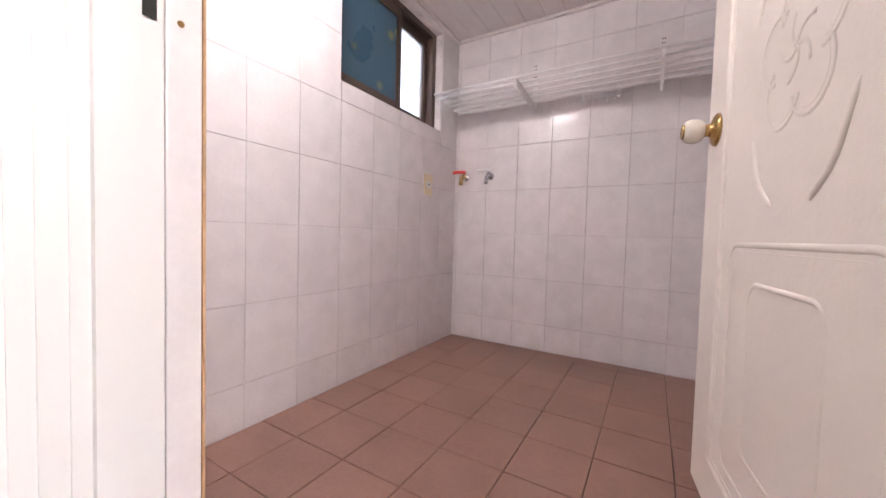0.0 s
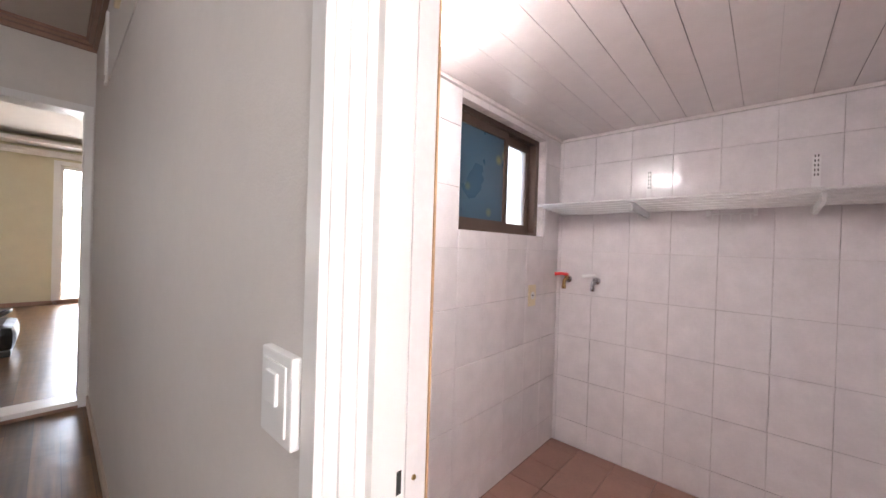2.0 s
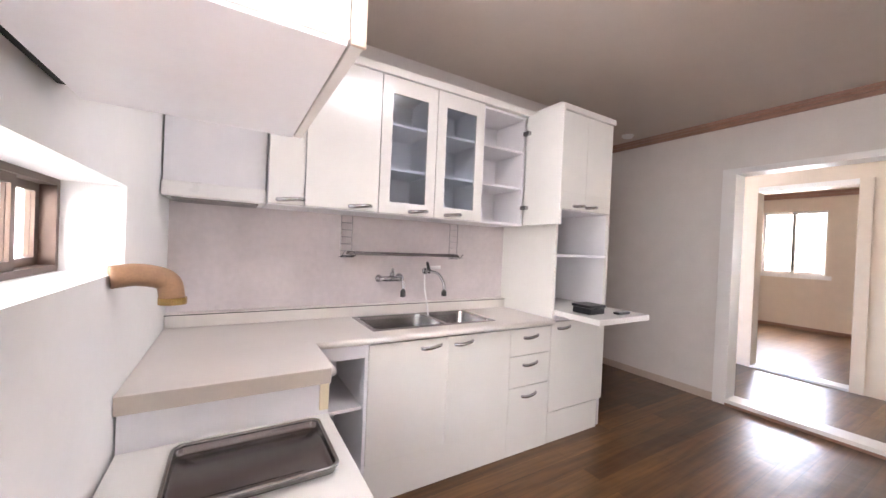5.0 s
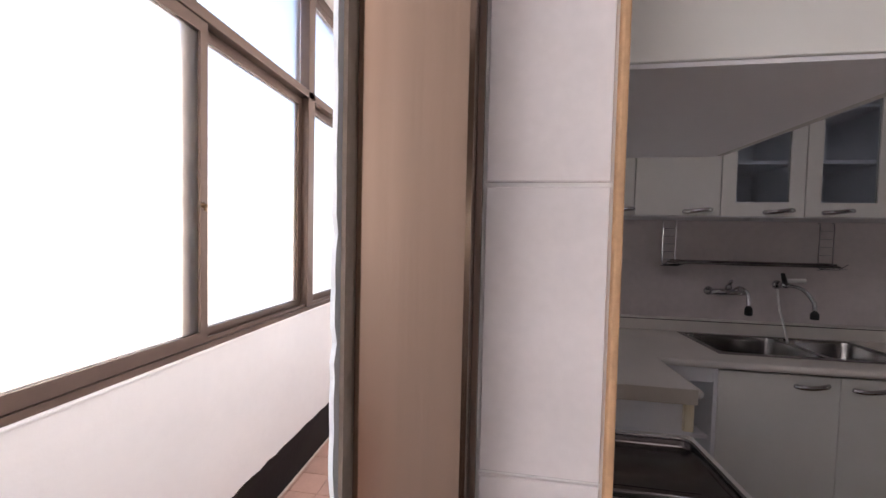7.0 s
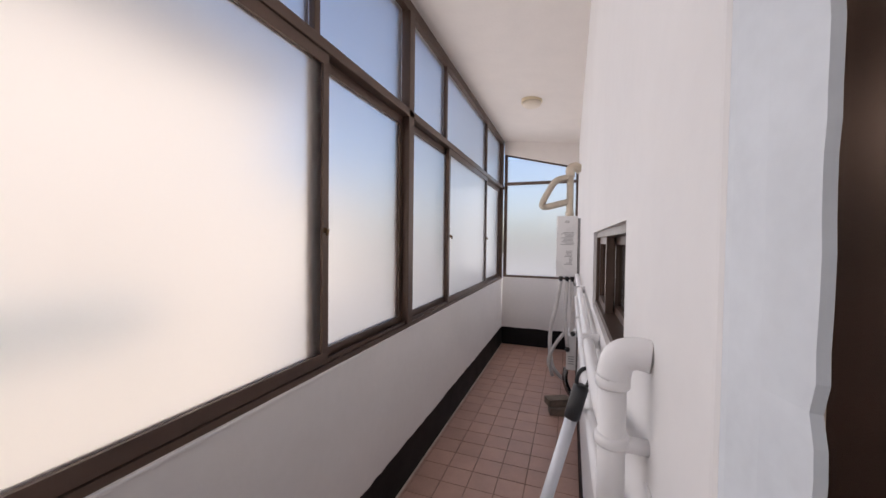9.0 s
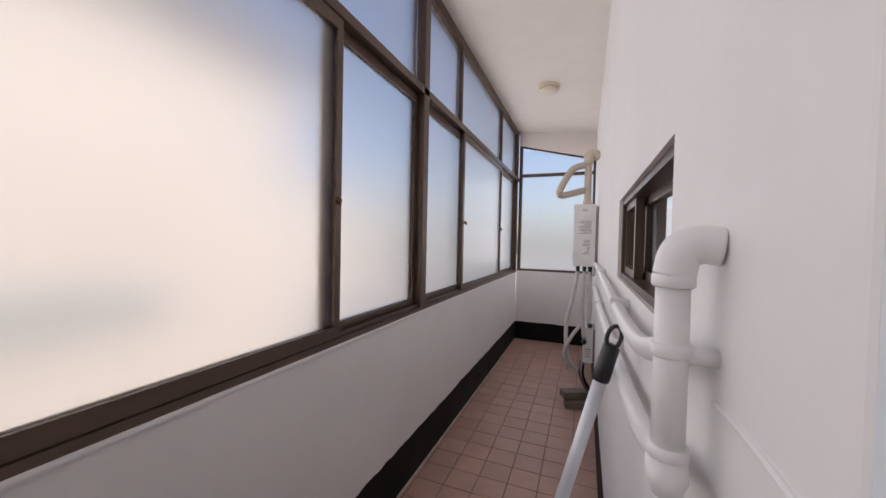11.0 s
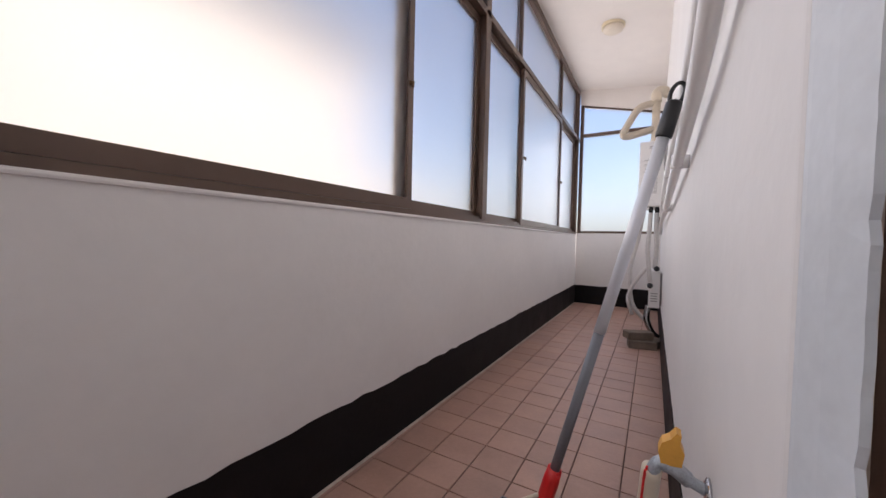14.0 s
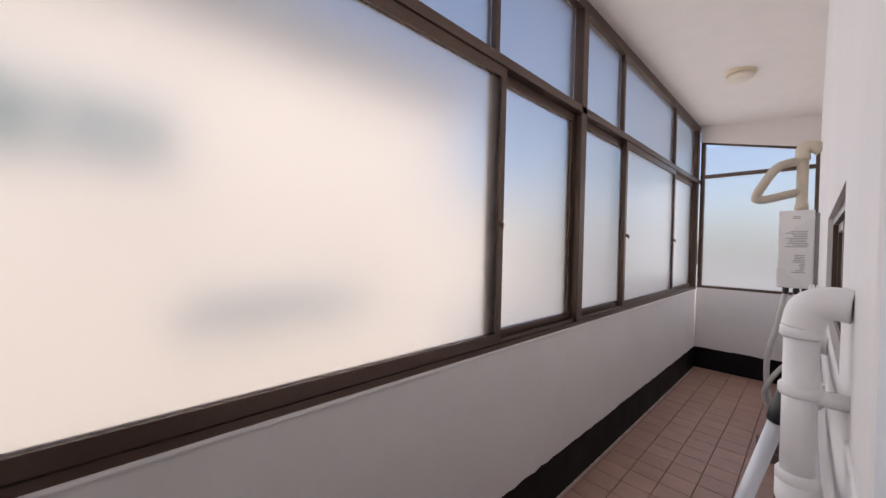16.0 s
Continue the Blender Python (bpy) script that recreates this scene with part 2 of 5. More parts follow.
def tube(points, radius, sides=12, bm=None, caps=True):
    """A round bar swept along points; radius may be one number or one for each point."""
    bm = bmesh.new() if bm is None else bm
    pts = [Vector(p) for p in points]
    rad = radius if isinstance(radius, (list, tuple)) else [radius] * len(pts)
    rings, up = [], None
    for i, p in enumerate(pts):
        d = (pts[min(i + 1, len(pts) - 1)] - pts[max(i - 1, 0)]).normalized()
        if up is None:
            up = Vector((0, 0, 1)) if abs(d.z) < 0.9 else Vector((1, 0, 0))
        u = d.cross(up).normalized()
        up = u.cross(d).normalized()
        rings.append([bm.verts.new(p + rad[i] * (math.cos(2 * math.pi * k / sides) * u + math.sin(2 * math.pi * k / sides) * up)) for k in range(sides)])
    for a, b in zip(rings, rings[1:]):
        for k in range(sides):
            bm.faces.new((a[k], a[(k + 1) % sides], b[(k + 1) % sides], b[k]))
    if caps:
        bm.faces.new(rings[0][::-1])
        bm.faces.new(rings[-1])
    return bm


def bend(points, steps=8):
    """A smooth line through the points (Catmull-Rom)."""
    p = [Vector(q) for q in points]
    p = [2 * p[0] - p[1]] + p + [2 * p[-1] - p[-2]]
    out = []
    for i in range(1, len(p) - 2):
        for s in range(steps):
            t = s / steps
            out.append(0.5 * (2 * p[i] + (p[i + 1] - p[i - 1]) * t + (2 * p[i - 1] - 5 * p[i] + 4 * p[i + 1] - p[i + 2]) * t * t + (3 * p[i] - p[i - 1] - 3 * p[i + 1] + p[i + 2]) * t ** 3))
    return out + [p[-2]]


def lathe(profile, at, axis=(0, 0, 1), sides=24, bm=None):
    """Profile of (radius, height) turned round the axis through at."""
    bm = bmesh.new() if bm is None else bm
    m = Matrix.Translation(at) @ Vector((0, 0, 1)).rotation_difference(Vector(axis)).to_matrix().to_4x4()
    rings = [[bm.verts.new(m @ Vector((max(r, 1e-4) * math.cos(2 * math.pi * k / sides), max(r, 1e-4) * math.sin(2 * math.pi * k / sides), h))) for k in range(sides)] for r, h in profile]
    for a, b in zip(rings, rings[1:]):
        for k in range(sides):
            bm.faces.new((a[k], a[(k + 1) % sides], b[(k + 1) % sides], b[k]))
    bm.faces.new(rings[0][::-1])
    bm.faces.new(rings[-1])
    return bm


def cut(rect, holes):
    """The rectangle (u0, u1, v0, v1) less the holes, as rectangles."""
    rest = [rect]
    for h in holes:
        nxt = []
        for u0, u1, v0, v1 in rest:
            a0, a1, b0, b1 = max(u0, h[0]), min(u1, h[1]), max(v0, h[2]), min(v1, h[3])
            if a0 >= a1 or b0 >= b1:
                nxt.append((u0, u1, v0, v1))
                continue
            nxt += [r for r in ((u0, a0, v0, v1), (a1, u1, v0, v1), (a0, a1, v0, b0), (a0, a1, b1, v1)) if r[1] - r[0] > 1e-4 and r[3] - r[2] > 1e-4]
        rest = nxt
    return rest


def slab_grid(us, vs, keep, place):
    """One closed slab from the kept cells of a grid; place(u, v, side) gives a corner."""
    bm = bmesh.new()
    made = {}

    def vert(i, j, k):
        if (i, j, k) not in made:
            made[i, j, k] = bm.verts.new(place(us[i], vs[j], k))
        return made[i, j, k]

    cells = {(i, j) for i in range(len(us) - 1) for j in range(len(vs) - 1) if keep((us[i] + us[i + 1]) / 2, (vs[j] + vs[j + 1]) / 2)}
    for i, j in cells:
        ring = [(i, j), (i + 1, j), (i + 1, j + 1), (i, j + 1)]
        for k in (0, 1):
            bm.faces.new([vert(a, b, k) for a, b in ring])
        for n, (di, dj) in enumerate(((0, -1), (1, 0), (0, 1), (-1, 0))):
            if (i + di, j + dj) not in cells:
                p, q = ring[n], ring[(n + 1) % 4]
                bm.faces.new((vert(*p, 0), vert(*q, 0), vert(*q, 1), vert(*p, 1)))
    bmesh.ops.recalc_face_normals(bm, faces=bm.faces[:])
    return bm


def wall(name, along, c0, c1, u0, u1, z0, z1, material, holes=()):
    """A wall that runs along x or y, c0 to c1 thick, with openings through it."""
    us = sorted({u0, u1, *(h for q in holes for h in q[:2] if u0 < h < u1)})
    zs = sorted({z0, z1, *(h for q in holes for h in q[2:] if z0 < h < z1)})
    keep = lambda u, z: not any(h[0] < u < h[1] and h[2] < z < h[3] for h in holes)
    at = (lambda u, z, k: (u, (c0, c1)[k], z)) if along == "x" else (lambda u, z, k: ((c0, c1)[k], u, z))
    return tagged(mesh_ob(name, slab_grid(us, zs, keep, at), material), kind="structure")


tile_meshes = {}


def lay_tiles(parent, face, at, u0, u1, v0, v1, du, dv, ou, ov, material, joint=0.003, thick=0.006, holes=(), sign=1, shift=0.0, wobble=0.0):
    """Tiles as pieces of their own. face: the axis that they face; at: the backing's plane; ou, ov: where one joint lies."""
    rng = random.Random(hash((round(at * 1000), round(u0 * 1000))) % 10000)
    row = math.floor((v0 - ov) / dv)
    while ov + row * dv < v1 - 1e-4:
        b0, b1 = max(v0, ov + row * dv), min(v1, ov + (row + 1) * dv)
        off = ou + (shift * du if row % 2 else 0)
        col = math.floor((u0 - off) / du)
        while off + col * du < u1 - 1e-4:
            a0, a1 = max(u0, off + col * du), min(u1, off + (col + 1) * du)
            col += 1
            if a1 - a0 < 0.012 or b1 - b0 < 0.012:
                continue
            for p0, p1, q0, q1 in cut((a0, a1, b0, b1), holes):
                w, h = p1 - p0 - joint, q1 - q0 - joint
                if w < 0.006 or h < 0.006:
                    continue
                key = (face, sign, round(w, 3), round(h, 3), material.name)
                if key not in tile_meshes:
                    bm = bmesh.new()
                    e = 0.0012
                    o = [(-w / 2, -h / 2), (w / 2, -h / 2), (w / 2, h / 2), (-w / 2, h / 2)]
                    i = [(-w / 2 + e, -h / 2 + e), (w / 2 - e, -h / 2 + e), (w / 2 - e, h / 2 - e), (-w / 2 + e, h / 2 - e)]
                    put = {"x": lambda u, v, d: (d * sign, u, v), "y": lambda u, v, d: (u, d * sign, v), "z": lambda u, v, d: (u, v, d * sign)}[face]
                    r0, r1, r2 = [[bm.verts.new(put(u, v, d)) for u, v in ring] for ring, d in ((o, 0), (o, thick - e), (i, thick))]
                    for ra, rb in ((r0, r1), (r1, r2)):
                        for k in range(4):
                            bm.faces.new((ra[k], ra[(k + 1) % 4], rb[(k + 1) % 4], rb[k]))
                    bm.faces.new(r2)
                    bmesh.ops.recalc_face_normals(bm, faces=bm.faces[:])
                    me = bpy.data.meshes.new("tile")
                    bm.to_mesh(me)
                    bm.free()
                    me.materials.append(material)
                    tile_meshes[key] = me
                ob = new("tile", tile_meshes[key])
                ob.parent = parent
                cu, cv, d = (p0 + p1) / 2, (q0 + q1) / 2, at + rng.uniform(-wobble, wobble)
                ob.location = {"x": (d, cu, cv), "y": (cu, d, cv), "z": (cu, cv, d)}[face]
        row += 1


# ---- the plan ----
KX0, KX1 = -3.842, 0.42        # kitchen west and east faces
KY0, KY1 = -2.72, -0.086       # sink wall and switch wall
KH = 2.66
UX0, UX1, UY0, UY1, UH, UF = -1.168, 0.60, 0.072, 1.90, 1.95, 0.05
BX0, BX1, BY0, BY1 = 0.64, 1.63, -5.52, 1.95
JY = -0.74                     # tiled jamb beside the balcony door

floor_k = tagged(mesh_ob("floor", box(-10.2, 0.62, -4.6, UY0 - 0.09, -0.10, 0.0), VINYL), kind="structure")
floor_l = tagged(mesh_ob("floor_living", box(-10.2, KX0 - 0.17, UY0 - 0.09, 4.0, -0.10, -0.001), VINYL), kind="structure")
floor_u = tagged(mesh_ob("floor_utility", box(UX0 - 0.1, UX1 + 0.1, UY0 - 0.09, UY1 + 0.1, -0.10, UF - 0.006), FLOOR_GROUT), kind="structure")
floor_b = tagged(mesh_ob("floor_balcony", box(0.62, BX1 + 0.1, BY0 - 0.1, BY1, -0.10, -0.006), FLOOR_GROUT), kind="structure")

DX0, DX1, DTOP = -0.52, 0.22, 1.92   # door to the utility room
wall_north = wall("wall_north", "x", KY1, UY0, KX0, KX1, 0.0, KH + 0.1, WALLPAPER, [(DX0 - 0.03, DX1 + 0.03, -1, DTOP + 0.03)])
OY0, OY1, OTOP = -1.865, -0.14, 2.14   # opening to the hall
wall_west = wall("wall_west", "y", KX0 - 0.17, KX0, -3.6, UY0, 0.0, 3.05, WALLPAPER, [(OY0, OY1, -1, OTOP)])
wall_south = wall("wall_south", "x", KY0 - 0.15, KY0, -2.45, KX1, 0.0, KH + 0.1, WALLPAPER)
wall("wall_alcove", "y", -2.60, -2.45, -3.5, KY0 - 0.151, 0.0, KH + 0.1, WALLPAPER)
wall("wall_alcove_back", "x", -3.5, -3.35, KX0, -2.60, 0.0, KH + 0.1, WALLPAPER)
WIN = (-1.86, -1.06, 1.24, 1.50)      # slot window from the kitchen to the balcony
wall_east = wall("wall_east", "y", KX1, BX0, -5.6, JY, 0.0, 3.0, BALCONY_PAINT, [WIN])
tagged(mesh_ob("wall_corner", tube([(BX0 - 0.010, -0.708, 0.0), (BX0 - 0.010, -0.708, 3.0)], 0.010, 20, bm=box(BX0 - 0.0104, BX0, JY, -0.708, 0.0, 3.0)), BALCONY_PAINT), kind="structure")
wall("wall_over_door", "y", KX1, BX0, JY + 0.001, KY1 - 0.001, 2.15, 3.0, BALCONY_PAINT)
wall("wall_stub", "y", KX1 + 0.001, BX0, KY1, UY0, 0.0, 3.0, BALCONY_PAINT)
tagged(mesh_ob("ceiling", box(KX0, KX1, -3.5, KY1, KH, KH + 0.12), CEILING), kind="structure")
tagged(mesh_ob("wall_sink_face", box(-2.4, KX1, KY0 - 0.0, KY0 + 0.012, 0.85, 1.56), SPLASH), "grey stone-look splash panel behind the sink", kind="structure")

# utility room
UW = (0.90, 1.69, 1.325, 1.90)
wall_ul = wall("wall_utility_west", "y", UX0 - 0.16, UX0, UY0, UY1 + 0.1, 0.0, 2.3, GROUT, [UW])
wall_ub = wall("wall_utility_north", "x", UY1, UY1 + 0.12, UX0, UX1, 0.0, 2.3, GROUT)
wall("wall_utility_east", "y", UX1, UX1 + 0.03, UY0, UY1 + 0.1, 0.0, 2.3, TILE)
wall_us = wall("wall_utility_south", "x", UY0 + 0.0005, UY0 + 0.004, UX0, UX1, 0.0, 2.0, TILE, [(DX0 - 0.03, DX1 + 0.03, -1, DTOP + 0.03)])
bm = bmesh.new()
for k in range(16):
    box(UX0 + 0.112 * k + 0.001, UX0 + 0.112 * k + 0.1108, UY0, UY1, UH, UH + 0.008, bm=bm)
box(UX0 - 0.1, UX1 + 0.1, UY0, UY1 + 0.1, UH + 0.0085, UH + 0.35, bm=bm)
tagged(mesh_ob("ceiling_utility", bm, PVC), "glossy white plastic panel ceiling", kind="structure")
box_trim = mesh_ob("trim_utility", box(UX0, UX0 + 0.02, UY0, UY1, UH - 0.018, UH - 0.001, 0.003), PVC)
tagged(box_trim, kind="structure")
tagged(mesh_ob("trim_utility_back", box(UX0 + 0.02, UX1, UY1 - 0.02, UY1, UH - 0.018, UH - 0.001, 0.003), PVC), kind="structure")

# balcony
PAR = 0.925
wall_bal = wall("wall_parapet", "y", BX1, BX1 + 0.15, BY0 - 0.1, BY1, 0.0, PAR, BALCONY_PAINT)
tagged(mesh_ob("trim_parapet", box(BX1 - 0.008, BX1 + 0.15, BY0 - 0.1, BY1, PAR, PAR + 0.014, 0.006), BALCONY_PAINT), kind="structure")
wall_bend = wall("wall_balcony_end", "x", BY0 - 0.15, BY0, BX0, BX1 + 0.06, 0.0, 0.955, BALCONY_PAINT)
wall("wall_balcony_north", "x", BY1, BY1 + 0.1, BX0 - 0.03, BX1 + 0.15, -0.1, 3.0, BALCONY_PAINT)
wall("wall_balcony_side", "y", BX0 - 0.03, BX0, UY0, BY1, 0.0, 3.0, BALCONY_PAINT)
bm = bmesh.new()
vs = [bm.verts.new(p) for p in ((BX0, BY0 - 0.15, 2.78), (BX1 + 0.15, BY0 - 0.15, 2.90), (BX1 + 0.15, BY1 + 0.1, 2.90), (BX0, BY1 + 0.1, 2.78), (BX0, BY0 - 0.15, 3.05), (BX1 + 0.15, BY0 - 0.15, 3.05), (BX1 + 0.15, BY1 + 0.1, 3.05), (BX0, BY1 + 0.1, 3.05))]
for f in ((0, 1, 2, 3), (7, 6, 5, 4), (0, 4, 5, 1), (1, 5, 6, 2), (2, 6, 7, 3), (3, 7, 4, 0)):
    bm.faces.new([vs[i] for i in f])
bmesh.ops.recalc_face_normals(bm, faces=bm.faces[:])
tagged(mesh_ob("ceiling_balcony", bm, CEILING_WHITE), kind="structure")
bm = bmesh.new()
vs = [bm.verts.new(p) for y in (BY0, BY0 - 0.14) for p in ((BX0, y, 2.46), (BX1, y, 2.70), (BX1, y, 2.93), (BX0, y, 2.93))]
for f in ((0, 1, 2, 3), (7, 6, 5, 4), (0, 4, 5, 1), (1, 5, 6, 2), (2, 6, 7, 3), (3, 7, 4, 0)):
    bm.faces.new([vs[i] for i in f])
bmesh.ops.recalc_face_normals(bm, faces=bm.faces[:])
tagged(mesh_ob("wall_balcony_beam", bm, CEILING_WHITE), kind="structure")


def ragged_band(name, along, c, u0, u1, h, out):
    """Painted skirting band with an uneven upper edge."""
    bm = bmesh.new()
    n = int((u1 - u0) / 0.06)
    rng = random.Random(5)
    low, top, back = [], [], []
    for k in range(n + 1):
        u, z = u0 + (u1 - u0) * k / n, h + rng.uniform(-0.005, 0.005)
        at = lambda d, zz: (c + d, u, zz) if along == "y" else (u, c + d, zz)
        low.append(bm.verts.new(at(out, -0.004)))
        top.append(bm.verts.new(at(out, z)))
        back.append(bm.verts.new(at(0, z)))
    for k in range(n):
        bm.faces.new((low[k], low[k + 1], top[k + 1], top[k]))
        bm.faces.new((top[k], top[k + 1], back[k + 1], back[k]))
    bmesh.ops.recalc_face_normals(bm, faces=bm.faces[:])
    tagged(mesh_ob(name, bm, BLACK_PAINT), "black painted skirting band", kind="structure")


ragged_band("baseboard_parapet", "y", BX1, BY0, BY1, 0.245, -0.003)
ragged_band("baseboard_end", "x", BY0, BX0, BX1, 0.245, 0.003)
ragged_band("baseboard_house", "y", BX0, BY0, -0.70, 0.245, 0.003)

tagged(mesh_ob("trim_floor_edge", box(BX1 - 0.016, BX1 - 0.0032, BY0 + 0.004, BY1, -0.004, 0.0025, 0.001), mat("pale floor joint", (0.55, 0.47, 0.42), 0.8, vary=0.3, scale=14)), kind="structure")

# rooms beyond the hall
RH = 2.95
wall_room = wall("wall_hall", "y", -5.68, -5.53, -4.6, -1.161, 0.0, RH, PEACH_PAPER, [(-2.24, -1.40, -1, 2.20)])
wall("wall_divider", "x", -1.16, -1.06, -9.6, -5.53, 0.0, RH, FADED_PAPER)
wall("wall_far_bedroom", "y", -9.75, -9.6, -4.7, -1.11, 0.0, RH, PEACH_PAPER, [(-3.45, -2.48, 1.10, 2.36)])
wall("wall_far_living", "y", -9.75, -9.6, -1.11, 4.0, 0.0, RH, YELLOW_PAPER, [(-0.22, 1.9, 0.03, 2.50)])
wall("wall_hall_south", "x", -4.75, -4.6, -9.75, KX0 - 0.17, 0.0, RH, PEACH_PAPER)
wall("wall_living_north", "x", 4.0, 4.15, -9.75, KX0, 0.0, RH, YELLOW_PAPER)
wall("wall_living_east", "y", KX0 - 0.17, KX0, UY0, 4.0, 0.0, RH, YELLOW_PAPER)
tagged(mesh_ob("ceiling_rooms", box(-9.75, KX0, -4.75, 4.15, RH, RH + 0.12), CEILING_WHITE), kind="structure")
for y0, y1, name in ((-1.06, 4.0, "trim_living"), (-4.6, -1.16, "trim_bedroom")):
    bm = box(-9.6, -9.54, y0, y1, 2.62, 2.66)
    box(-9.6, -9.50, y0, y1, 2.66, 2.72, bm=bm)
    box(-9.6, -9.2, y0, y1, 2.78, 2.84, bm=bm)
    tagged(mesh_ob(name, bm, WOOD_TRIM if name == "trim_bedroom" else CEILING_WHITE), kind="structure")
tagged(mesh_ob("baseboard_rooms", box(-9.6, -9.585, -4.6, 4.0, 0.0, 0.07), WOOD_TRIM), kind="structure")


# ---- trims of the kitchen ----
def crown(name, bm):
    tagged(mesh_ob(name, bm, WOOD_TRIM), "reddish brown moulding under the ceiling", kind="structure")


bm = box(KX0, KX0 + 0.022, -3.35, KY1, KH - 0.075, KH - 0.045)
box(KX0, KX0 + 0.045, -3.35, KY1, KH - 0.045, KH - 0.02, bm=bm)
box(KX0, KX0 + 0.06, -3.35, KY1, KH - 0.02, KH, bm=bm)
crown("trim_crown_west", bm)
bm = box(KX0 + 0.06, KX1, KY1 - 0.022, KY1, KH - 0.075, KH - 0.045)
box(KX0 + 0.06, KX1, KY1 - 0.045, KY1, KH - 0.045, KH - 0.02, bm=bm)
box(KX0 + 0.06, KX1, KY1 - 0.06, KY1, KH - 0.02, KH, bm=bm)
crown("trim_crown_north", bm)
BASEB = mat("beige skirting", (0.50, 0.40, 0.33), 0.5, vary=0.06)
tagged(mesh_ob("baseboard_west", box(KX0, KX0 + 0.012, -3.35, OY0 - 0.106, 0.0, 0.075, 0.003), BASEB), kind="structure")
tagged(mesh_ob("baseboard_north", box(KX0, DX0 - 0.1, KY1 - 0.012, KY1, 0.0, 0.075, 0.003), BASEB), kind="structure")

opening = tagged(new("door_1"), "white painted frame of the open doorway to the hall", "door frame", kind="structure")
part("jamb", box(KX0 - 0.18, KX0 + 0.014, OY0 - 0.105, OY0 + 0.003, 0.0, OTOP + 0.05, 0.004), WHITE_PAINT, opening)
part("jamb", box(KX0 - 0.18, KX0 + 0.014, OY1 - 0.003, OY1 + 0.045, 0.0, OTOP + 0.05, 0.004), WHITE_PAINT, opening)
part("head", box(KX0 - 0.18, KX0 + 0.013, OY0, OY1, OTOP - 0.003, OTOP + 0.05, 0.004), WHITE_PAINT, opening)
part("threshold", box(KX0 - 0.18, KX0 + 0.013, OY0, OY1, 0.0, 0.055, 0.004), WHITE_PAINT, opening)
part("threshold_edge", box(KX0 + 0.0135, KX0 + 0.02, OY0, OY1, 0.0, 0.022), WOOD_TRIM, opening)

bed_door = tagged(new("door_2"), "pale doorway frame to the far bedroom", "door frame", kind="structure")
for y0, y1 in ((-2.30, -2.237), (-1.403, -1.30)):
    part("jamb", box(-5.70, -5.51, y0, y1, 0.0, 2.26, 0.004), PEACH_PAPER, bed_door)
part("head", box(-5.70, -5.51, -2.237, -1.403, 2.197, 2.26, 0.004), WHITE_PAINT, bed_door)
part("threshold", box(-5.70, -5.51, -2.24, -1.40, 0.0, 0.03, 0.004), WHITE_PAINT, bed_door)

patch = tagged(mesh_ob("wall_patch", box(-2.90, -1.65, KY1 - 0.004, KY1, 2.10, KH - 0.08), FADED_PAPER), "lighter patch of wallpaper where a cabinet hung", kind="structure")
cover = thing("junction_box", "small ivory junction cover high on the wall", "junction box")
part("cover", box(-2.42, -2.34, KY1 - 0.024, KY1 - 0.0045, 2.30, 2.42, 0.004), IVORY_PLASTIC, cover)
plate = thing("wall_bracket", "narrow white bracket plate on the wallpaper", "bracket")
part("plate", box(-2.96, -2.91, KY1 - 0.016, KY1, 2.10, 2.50, 0.003), WHITE_PLASTIC, plate)

# ---- door to the utility room ----
frame_u = tagged(new("door_3"), "white painted doorway with a brass-hinged embossed door standing open", "door", kind="structure")
for s, x0, x1, hx in ((1, DX0 - 0.03, DX0, DX0 - 0.075), (-1, DX1, DX1 + 0.03, DX1 + 0.005)):
    bm = box(min(x0, x1), max(x0, x1), KY1 - 0.0004, UY0 - 0.033, 0.0, DTOP, 0.002)
    box(min(x0, x1) if s > 0 else x0 - 0.012, x1 + 0.012 if s > 0 else x1, KY1 + 0.062, KY1 + 0.10, 0.0, DTOP, bm=bm)
    part("jamb", bm, WHITE_PAINT, frame_u)
    bm = bmesh.new()
    box(DX0 - 0.03 if s > 0 else DX1, DX0 if s > 0 else DX1 + 0.03, KY1 - 0.004, KY1 - 0.0005, 0.0, DTOP + 0.03, bm=bm)
    for a, b, d in ((-0.080, -0.072, 0.003), (-0.062, -0.050, 0.004), (-0.040, -0.036, 0.003)):
        box(DX0 - 0.002 if s > 0 else DX1 - d, DX0 + d if s > 0 else DX1 + 0.002, a, b, 0.0, DTOP, bm=bm)
    part("architrave", bm, WHITE_PAINT, frame_u)
    part("tiled_return", box(min(x0, x1) + (0.004 if s > 0 else 0), max(x0, x1) - (0 if s > 0 else 0.004), UY0 - 0.032, UY0 + 0.006, UF, DTOP, 0.002), TILE, frame_u, "white tiled edge of the wall")
part("head", box(DX0, DX1, KY1 - 0.012, UY0, DTOP, DTOP + 0.03), WHITE_PAINT, frame_u)
part("threshold", box(DX0, DX1, KY1 - 0.012, UY0 + 0.01, 0.0, 0.07, 0.006), WHITE_PAINT, frame_u)
part("strike_hole", box(DX0 + 0.0014, DX0 + 0.0022, 0.015, 0.031, 0.931, 0.961), DARK_GAP, frame_u, "dark latch hole")
part("screw", lathe([(0.004, 0), (0.003, 0.002)], (DX0, 0.055, 0.94), (1, 0, 0), 10), BRASS, frame_u)
part("sealant", box(DX0 - 0.004, DX0 + 0.001, UY0 + 0.0065, UY0 + 0.010, UF, DTOP), SILICONE, frame_u)

